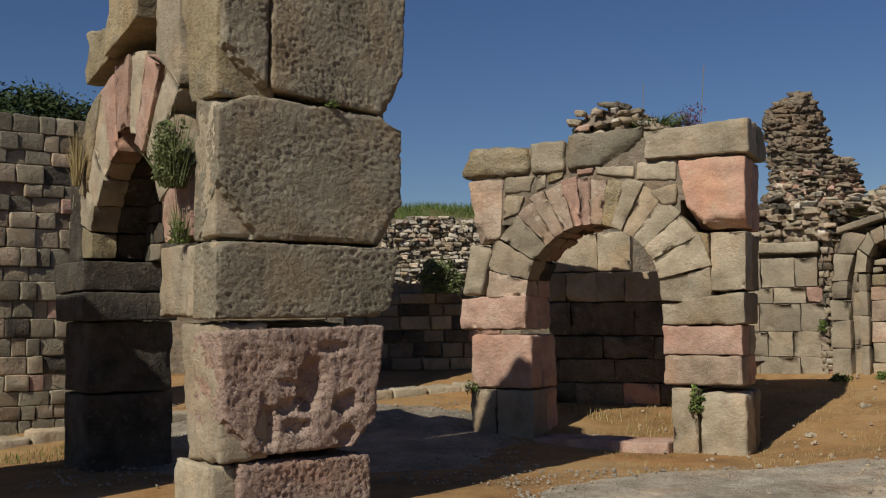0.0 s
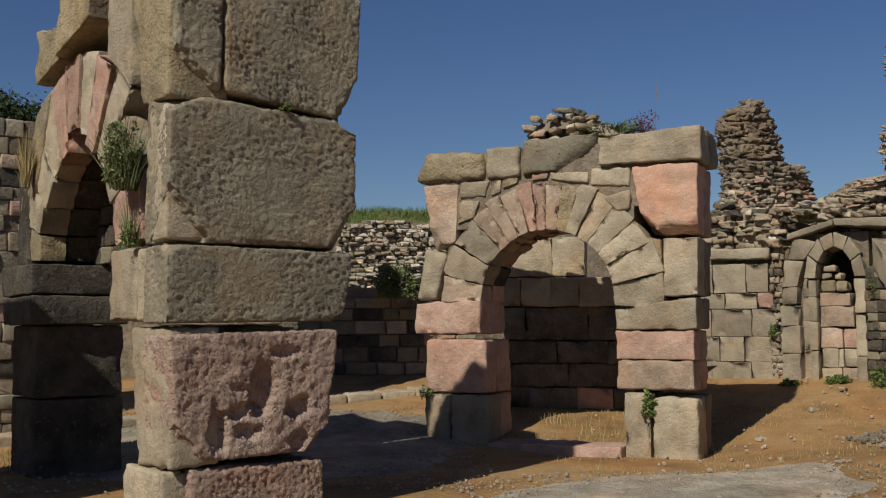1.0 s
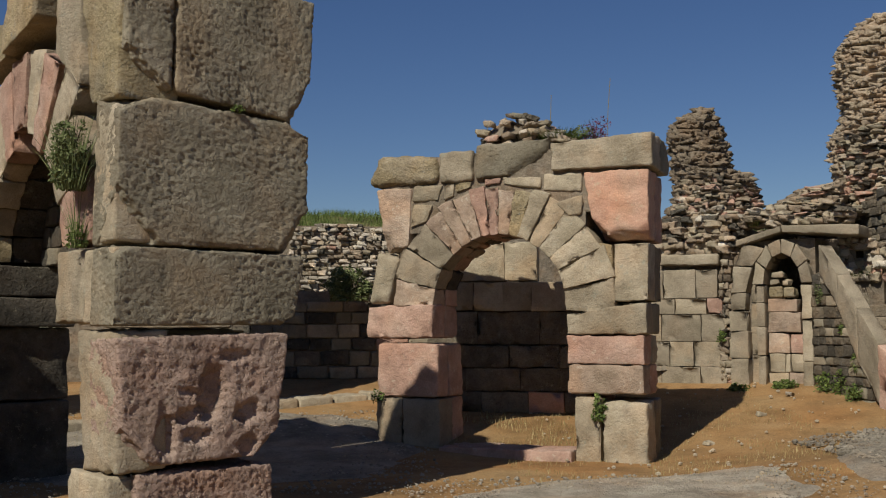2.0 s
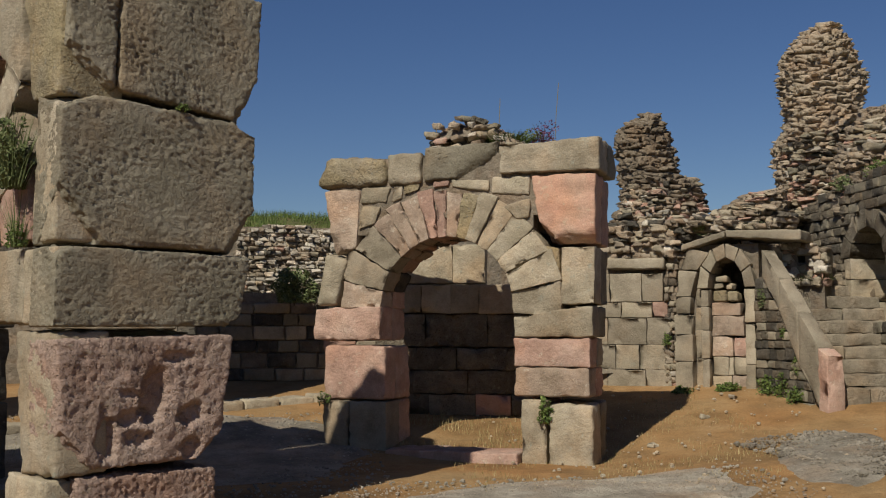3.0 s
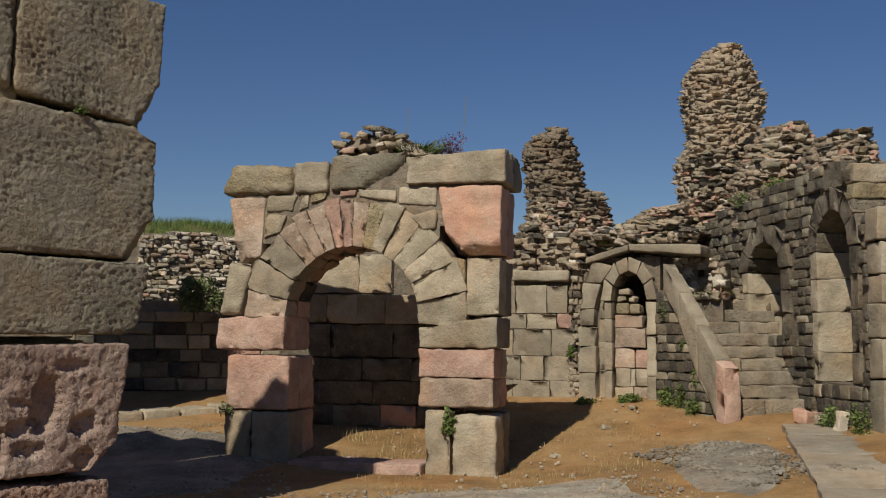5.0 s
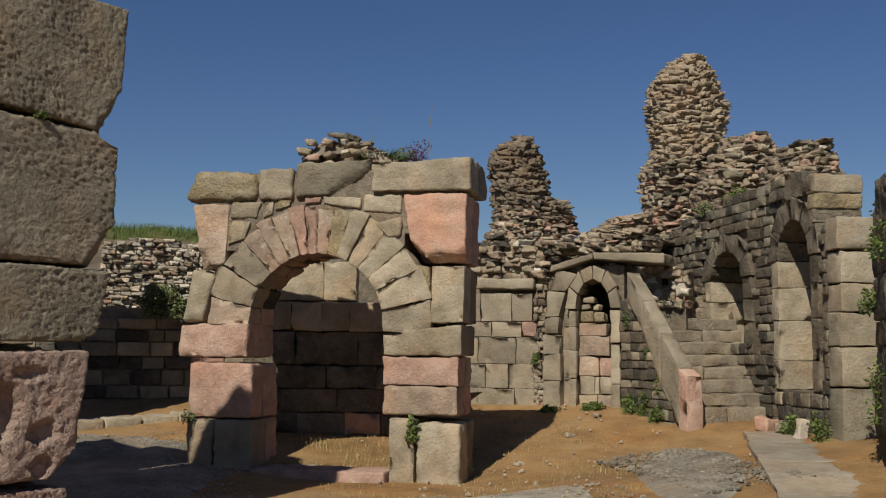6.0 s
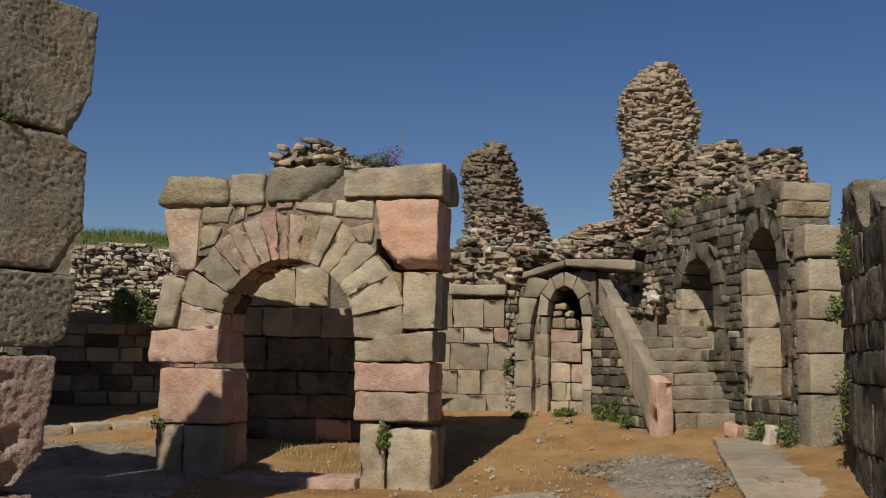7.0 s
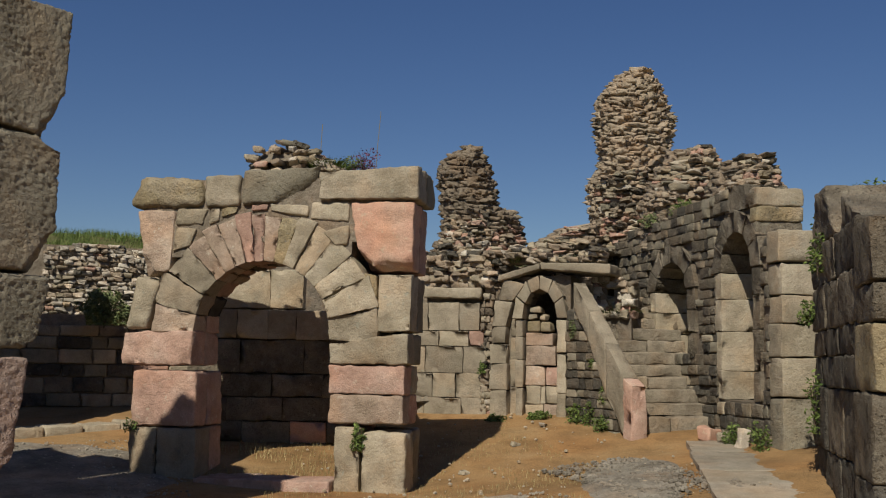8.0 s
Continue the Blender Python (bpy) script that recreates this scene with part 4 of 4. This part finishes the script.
# ---- an unseen pier added for its shadow, the path and the kerb ----
# Hidden by the near pier; shaped so that its shadow darkens the rear wall.
hid = thing("ruined_pier", pose(-2.9, 12.9, 0, 0, 0, 10.0), "unseen block pier added behind the near one to shade the rear wall", "pier")
z = -0.1
for hh, a, b in ((0.7, 0.0, 1.5), (1.4, 0.05, 1.45), (2.1, 0.0, 1.5), (2.9, 0.05, 1.4), (3.6, 0.0, 1.5), (4.3, 0.05, 1.5), (4.8, 0.3, 1.3)):
    block(hid, rect(a, b, z, hh - 0.01), 0.0, 0.9, random.choice((GREY, TAN)), r=0.02)
    z = hh

PATH = pose(6.42, 10.86, 0, 0, 0, -115.5)
path = thing("paved_path", PATH, "worn grey concrete path running along the court wall", "path", kind="structure")
for a, b in ((-0.5, 0.5), (0.502, 1.7), (1.702, 3.3), (3.302, 6.0)):
    za, zb = [level(*(PATH @ Vector((x, 0.5, 0)))[:2]) for x in (a, b)]
    block(path, ((a, za - 0.12), (b, zb - 0.12), (b, zb + 0.012), (a, za + 0.012)), random.uniform(-0.05, 0.05), 1.3, SLAB, r=0.015, rough=0.008, name="slab")

kerb = thing("kerb_ring", pose(0, 0, 0), "low curved kerb of worn pale stones across the court", "kerb", kind="structure")
KERB = ((-6.6, 10.2), (-5.5, 10.9), (-4.5, 11.7), (-3.4, 12.5), (-2.2, 13.2), (-1.1, 13.75), (-0.2, 14.15), (0.7, 14.45), (1.4, 14.6))
for (xa, ya), (xb, yb) in zip(KERB, KERB[1:]):
    for k in range(2):
        x0, y0, x1, y1 = xa + (xb - xa) * k / 2, ya + (yb - ya) * k / 2, xa + (xb - xa) * (k + 1) / 2, ya + (yb - ya) * (k + 1) / 2
        zz = level((x0 + x1) / 2, (y0 + y1) / 2)
        ob = block(kerb, rect(0.0, math.hypot(x1 - x0, y1 - y0) - 0.01, -0.12, 0.1 + random.uniform(-0.015, 0.015)), 0.0, 0.42, TAN, r=0.03, rough=0.02, name="kerb_stone")
        ob.matrix_basis = pose(x0, y0, zz, 0, 0, math.degrees(math.atan2(y1 - y0, x1 - x0))) @ ob.matrix_basis


def fallen(name, x, y, size, mat, turn, label):
    """A loose stone lying on the ground."""
    ob = thing(name, pose(x, y, ground_z(x, y) + size[2] * 0.35, 4, 6, turn), label, "stone")
    block(ob, rect(-size[0] / 2, size[0] / 2, -size[2] / 2, size[2] / 2), -size[1] / 2, size[1] / 2, mat, r=0.03, rough=0.03, name="stone")


fallen("loose_stone", 6.95, 11.35, (0.22, 0.2, 0.17), SALMON, 20, "rounded pinkish stone lying at the foot of the stairs")
fallen("loose_stone", 6.9, 10.55, (0.14, 0.12, 0.26), WHITE, 10, "whitish stone stump standing against the wall")
fallen("loose_stone", 7.0, 11.05, (0.3, 0.2, 0.12), TAN, 50, "flat stone lying on the path by the wall")
fallen("loose_stone", 5.5, 13.0, (0.14, 0.1, 0.06), WHITE, 50, "small whitish stone on the soil by the niche")
fallen("loose_stone", 4.85, 12.3, (0.12, 0.09, 0.06), PALE, 10, "small pale stone on the ochre soil")
fallen("loose_stone", 3.9, 11.4, (0.1, 0.1, 0.05), PALE, 30, "small pale stone near the arch")

# ---- plants ----
def tuft(name, loc, radius, height, count, mat, label, category="plant", seed=0, width=0.012, droop=0.4, base=0.25):
    """A clump of thin curved blades."""
    rng = random.Random(seed)
    verts, faces = [], []
    for _ in range(count):
        t, k = rng.uniform(0, 6.283), rng.random() ** 0.6
        bx, by = radius * base * k * math.cos(t), radius * base * k * math.sin(t)
        lean, h = k * rng.uniform(0.6, 1.1), height * rng.uniform(0.5, 1.05)
        w, side_t = width * rng.uniform(0.6, 1.3), rng.uniform(0, 6.283)
        sx, sy = math.cos(side_t) * w, math.sin(side_t) * w
        b = len(verts)
        for f in (0.0, 0.4, 0.75, 1.0):
            r = radius * lean * f ** 1.4
            x, y, z = bx + math.cos(t) * r, by + math.sin(t) * r, h * (f - droop * k * f * f)
            k2 = 1 - f * 0.9
            verts += [(x - sx * k2, y - sy * k2, z), (x + sx * k2, y + sy * k2, z)]
        faces += [(b + 2 * i, b + 2 * i + 1, b + 2 * i + 3, b + 2 * i + 2) for i in range(3)]
    ob = link(name, verts, faces, mat)
    ob.location = loc
    return tagged(ob, label, category, kind="stuff")


def bush(name, loc, rx, ry, rz, count, mat, label, seed, leaf=0.03, stems=14, category="bush"):
    """Stems with many small turned leaves in an uneven crown."""
    rng = random.Random(seed)
    ob = thing(name, pose(*loc), label, category)
    verts, faces = [], []
    for _ in range(count):
        while True:
            x, y, z = rng.uniform(-1, 1), rng.uniform(-1, 1), rng.uniform(-0.4, 1)
            d = Vector((x * 1.3, y * 1.3, z * 1.3 + seed))
            if x * x + y * y + z * z < 0.55 + 0.75 * noise.noise(d * 1.5) and noise.noise(d * 4.0) > -0.25:
                break
        c = Vector((x * rx, y * ry, (z + 0.4) * rz))
        m = Euler((rng.uniform(-1.3, 1.3), rng.uniform(-1.3, 1.3), rng.uniform(0, 6.28))).to_matrix()
        l = leaf * rng.uniform(0.6, 1.4)
        b = len(verts)
        verts += [tuple(c + m @ Vector(v)) for v in ((0, -l, 0), (l * 0.38, 0, l * 0.12), (0, l, 0), (-l * 0.38, 0, l * 0.12))]
        faces.append((b, b + 1, b + 2, b + 3))
    link("foliage", verts, faces, mat, ob)
    sv, sf = [], []
    for _ in range(stems):
        t, k = rng.uniform(0, 6.28), rng.uniform(0.2, 0.75)
        tip = Vector((math.cos(t) * rx * k, math.sin(t) * ry * k, rz * rng.uniform(0.6, 1.2)))
        b, w = len(sv), 0.004 + 0.01 * max(rx, rz) * 0.5
        for f, r in ((-0.1, w), (0.5, w * 0.7), (1.0, w * 0.25)):
            q = Vector((tip.x * f * f, tip.y * f * f, tip.z * f))
            sv += [(q.x + r, q.y, q.z), (q.x - r * 0.5, q.y + r * 0.87, q.z), (q.x - r * 0.5, q.y - r * 0.87, q.z)]
        for i in range(2):
            for j in range(3):
                k2 = (j + 1) % 3
                sf.append((b + i * 3 + j, b + i * 3 + k2, b + i * 3 + 3 + k2, b + i * 3 + 3 + j))
    link("branchwork", sv, sf, BARK, ob)
    return ob


def at_pier(x, y, z):
    return tuple(PIER @ Vector((x, y, z)))


def at_east(x, y, z):
    return tuple(LAST @ Vector((x, y, z)))


def on_arch(x, y, z):
    return tuple(pose(0.268, 12.1, 0, 0, 0, -26.9) @ Vector((x, y, z)))


def on_side(s, y, z):
    return tuple(BACK @ Vector((END - s, y, z)))


tuft("grass_tuft", on_arch(2.15, 0.25, 3.42), 0.3, 0.16, 420, GREEN, "green grass tuft growing on top of the arch", seed=1, width=0.007, base=0.7)
bush("flowering_weed", on_arch(2.5, 0.35, 3.36), 0.22, 0.18, 0.26, 520, PURPLE, "purple flowering weed on top of the arch", 2, 0.016, 10, "plant")
bush("weed", on_arch(2.4, 0.3, 3.36), 0.3, 0.2, 0.18, 420, SAGE, "grey-green weed on top of the arch", 3, 0.018, 8, "plant")
bush("hanging_weed", on_arch(2.6, -0.03, 0.42), 0.1, 0.05, 0.22, 170, GREEN, "green weed hanging in a joint of the arch's leg", 31, 0.026, 4, "plant")
bush("weed", on_arch(0.08, -0.05, 0.56), 0.1, 0.06, 0.12, 110, GREEN, "small weed in a joint of the arch's leg", 32, 0.02, 4, "plant")
bush("caper_bush", on_side(0.75, -0.12, 2.6), 0.2, 0.2, 0.42, 1500, SAGE, "bushy green weed growing from the arch joint", 4, 0.02, 26)
tuft("stalky_weed", on_side(0.75, -0.1, 2.55), 0.26, 0.62, 160, SAGE, "upright green stalks growing from the arch joint", seed=44, width=0.005, droop=0.2, base=0.4)
tuft("dry_weed", on_side(0.72, -0.05, 2.06), 0.18, 0.5, 60, SAGE, "sparse weed on the pier's ledge", seed=5, width=0.004)
bush("weed", on_side(0.72, -0.06, 2.06), 0.1, 0.08, 0.14, 260, GREEN, "small green weed on the pier's ledge", 51, 0.016, 6, "plant")
bush("weed", at_pier(1.05, -0.02, 3.24), 0.07, 0.04, 0.05, 90, GREEN, "tiny green weed in the pier's upper joint", 52, 0.014, 4, "plant")
tuft("dry_grass", on_side(3.75, -0.1, 2.9), 0.14, 0.7, 130, STRAW, "dry yellow grass on the far springing of the arch", seed=53, width=0.005, droop=0.5)
bush("bush", (-0.05, 15.55, 1.8), 0.42, 0.3, 0.42, 2400, SAGE, "bushy grey-green shrub on the ledge of the rear wall", 6, 0.03, 24)
for i, (x, y, z, r, h) in enumerate(((5.65, 13.45, 0.0, 0.16, 0.12), (5.95, 13.0, 0.0, 0.18, 0.22), (6.05, 12.4, 0.0, 0.14, 0.2), (6.06, 12.75, 0.0, 0.12, 0.3), (6.95, 10.85, 0.0, 0.14, 0.24), (6.88, 10.2, 0.0, 0.16, 0.26), (5.55, 13.5, 0.0, 0.1, 0.1), (5.1, 13.7, 0.0, 0.2, 0.08))):
    bush("weed", (x, y, ground_z(x, y) - 0.02), r, r, h, 320, GREEN, "fresh green weed at the foot of the court wall", 60 + i, 0.024, 8, "plant")
bush("wall_weed", (5.04, 14.13, 1.2), 0.08, 0.06, 0.14, 150, GREEN, "green weed growing from the court wall", 71, 0.022, 4, "plant")
bush("wall_weed", (6.08, 12.75, 1.3), 0.06, 0.08, 0.16, 130, GREEN, "green weed growing from the stair's flank", 72, 0.02, 4, "plant")
bush("wall_weed", (6.12, 12.5, 0.85), 0.07, 0.1, 0.2, 200, GREEN, "green weed growing low on the stair's flank", 73, 0.02, 4, "plant")
bush("wall_weed", (6.0, 13.2, 1.7), 0.06, 0.1, 0.22, 160, SAGE, "dry green weed on the stair's flank", 74, 0.02, 4, "plant")
for i, (x, z, h) in enumerate(((0.2, 1.75, 0.22), (0.55, 0.75, 0.5), (0.95, 2.2, 0.3))):
    bush("ivy", at_east(x, -0.06, z), 0.12, 0.1, h, 200, GREEN, "sparse green ivy trailing on the court wall", 80 + i, 0.026, 6, "plant")
bush("weed", (7.5, 12.9, 3.4), 0.2, 0.2, 0.2, 300, GREEN, "green weed on top of the court wall", 90, 0.024, 6, "plant")
bush("weed", (7.36, 13.6, 3.3), 0.16, 0.2, 0.2, 220, SAGE, "green weed hanging on the court wall", 91, 0.024, 6, "plant")
bush("bush", (9.1, 11.2, 2.45), 0.9, 0.8, 0.98, 4200, GREEN, "dense green bush on the bank behind the wall", 92, 0.035, 18)
for i, (x, y, z) in enumerate(((6.75, 13.55, 2.05), (6.6, 13.9, 2.2), (5.55, 14.2, 2.75), (5.0, 14.75, 2.8), (6.6, 14.6, 2.85))):
    tuft("grass_tuft", (x, y, z), 0.34, 0.15, 700, GREEN, "green grass tuft on the broken wall", seed=100 + i, width=0.0035, base=0.95, droop=0.6)


def grass(name, count, area, z_of, size, mat, label, seed):
    """A stand of short blades over an area."""
    rng = random.Random(seed)
    verts, faces = [], []
    for _ in range(count):
        x, y = rng.uniform(area[0], area[1]), rng.uniform(area[2], area[3])
        if noise.noise(Vector((x * 1.4, y * 1.4, seed))) < -0.1:
            continue
        z, h, t, w = z_of(x, y), size * rng.uniform(0.4, 1.2), rng.uniform(0, 6.28), 0.006 + size * 0.03
        lx, ly = math.cos(t) * h * 0.5, math.sin(t) * h * 0.5
        b = len(verts)
        verts += [(x - ly / h * w, y + lx / h * w, z - 0.01), (x + ly / h * w, y - lx / h * w, z - 0.01), (x + lx, y + ly, z + h)]
        faces.append((b, b + 1, b + 2))
    return tagged(link(name, verts, faces, mat), label, "grass", kind="stuff")


grass("bank_grass", 20000, (-5.5, 3.2, 16.8, 18.9), lambda x, y: north_z(y) + bank_z(x, y), 0.12, GREEN, "green grass along the top of the rear wall", 5)
grass("bank_grass", 3500, (7.6, 9.6, 5.5, 10.6), lambda x, y: 2.45 if x - 0.2 * (y - 8) > 8.3 else -0.3, 0.22, GREEN, "grass along the bank behind the court wall", 6)
grass("dry_grass", 5200, (1.6, 5.2, 9.0, 13.8), ground_z, 0.05, STRAW, "short dry grass on the soil", 7)
grass("dry_grass", 2600, (-5.5, -1.8, 10.5, 13.0), ground_z, 0.06, STRAW, "short dry grass by the kerb", 8)
grass("green_grass", 1500, (-5.5, -2.8, 10.6, 12.0), ground_z, 0.07, GREEN, "patchy green grass by the kerb", 9)
grass("dry_grass", 1300, (1.1, 2.9, 11.5, 13.4), ground_z, 0.08, STRAW, "dry grass in the passage of the arch", 10)

for i, (x, h, lean) in enumerate(((1.28, 0.34, -0.04), (1.98, 0.62, 0.02), (2.62, 0.75, 0.05))):
    stalk = thing("dry_stalk", pose(*on_arch(x, 0.4, 3.36)), "thin pale dry flower stalk on top of the arch", "plant")
    pts = [(0, 0), (lean * 0.4, h * 0.5), (lean, h)]
    sv = [(px + c * 0.004, d * 0.004, pz) for px, pz in pts for c, d in ((1, 0), (-0.5, 0.87), (-0.5, -0.87))]
    link("stem", sv, [(a * 3 + j, a * 3 + (j + 1) % 3, a * 3 + 3 + (j + 1) % 3, a * 3 + 3 + j) for a in range(2) for j in range(3)], STRAW, stalk)


def shrub_tree(x, y, z, height, spread, seed):
    """A low tree: trunk, limbs and an uneven crown of small leaves."""
    rng = random.Random(seed)
    ob = thing("olive_tree", pose(x, y, z), "dark green low tree standing behind the stone wall", "tree", "trees behind the wall")
    tv, tf = [], []

    def limb(a, b, ra, rb):
        base = len(tv)
        for q, r in ((a, ra), (b, rb)):
            for i in range(6):
                tv.append((q.x + r * math.cos(i * 1.047), q.y + r * math.sin(i * 1.047), q.z))
        for i in range(6):
            j = (i + 1) % 6
            tf.append((base + i, base + j, base + 6 + j, base + 6 + i))

    top = Vector((0.1, 0, height * 0.55))
    limb(Vector((0, 0, -0.3)), top, 0.12, 0.08)
    lv, lf = [], []
    for k in range(11):
        t = rng.uniform(0, 6.28)
        tip = Vector((math.cos(t) * spread * rng.uniform(0.3, 1), math.sin(t) * spread * rng.uniform(0.3, 0.8), height * rng.uniform(0.65, 1.0)))
        limb(top * rng.uniform(0.7, 1), tip, 0.045, 0.012)
        for _ in range(420):
            c = tip + Vector((rng.gauss(0, 0.16), rng.gauss(0, 0.16), rng.gauss(0, 0.12)))
            m = Euler((rng.uniform(-1.5, 1.5), rng.uniform(-1.5, 1.5), rng.uniform(0, 6.28))).to_matrix()
            l = rng.uniform(0.03, 0.06)
            b = len(lv)
            lv.extend(tuple(c + m @ Vector(v)) for v in ((0, -l, 0), (l * 0.35, 0, 0), (0, l, 0), (-l * 0.35, 0, 0)))
            lf.append((b, b + 1, b + 2, b + 3))
    link("trunk", tv, tf, BARK, ob)
    link("crown", lv, lf, LEAF, ob)


LEAF = leaf_material("dark_olive_leaf", (0.018, 0.035, 0.012), (0.06, 0.085, 0.03))
shrub_tree(-6.5, 16.2, 2.95, 1.88, 0.7, 1)
shrub_tree(-5.75, 16.6, 2.95, 1.78, 0.55, 2)
shrub_tree(-7.3, 16.4, 2.95, 2.0, 0.7, 3)
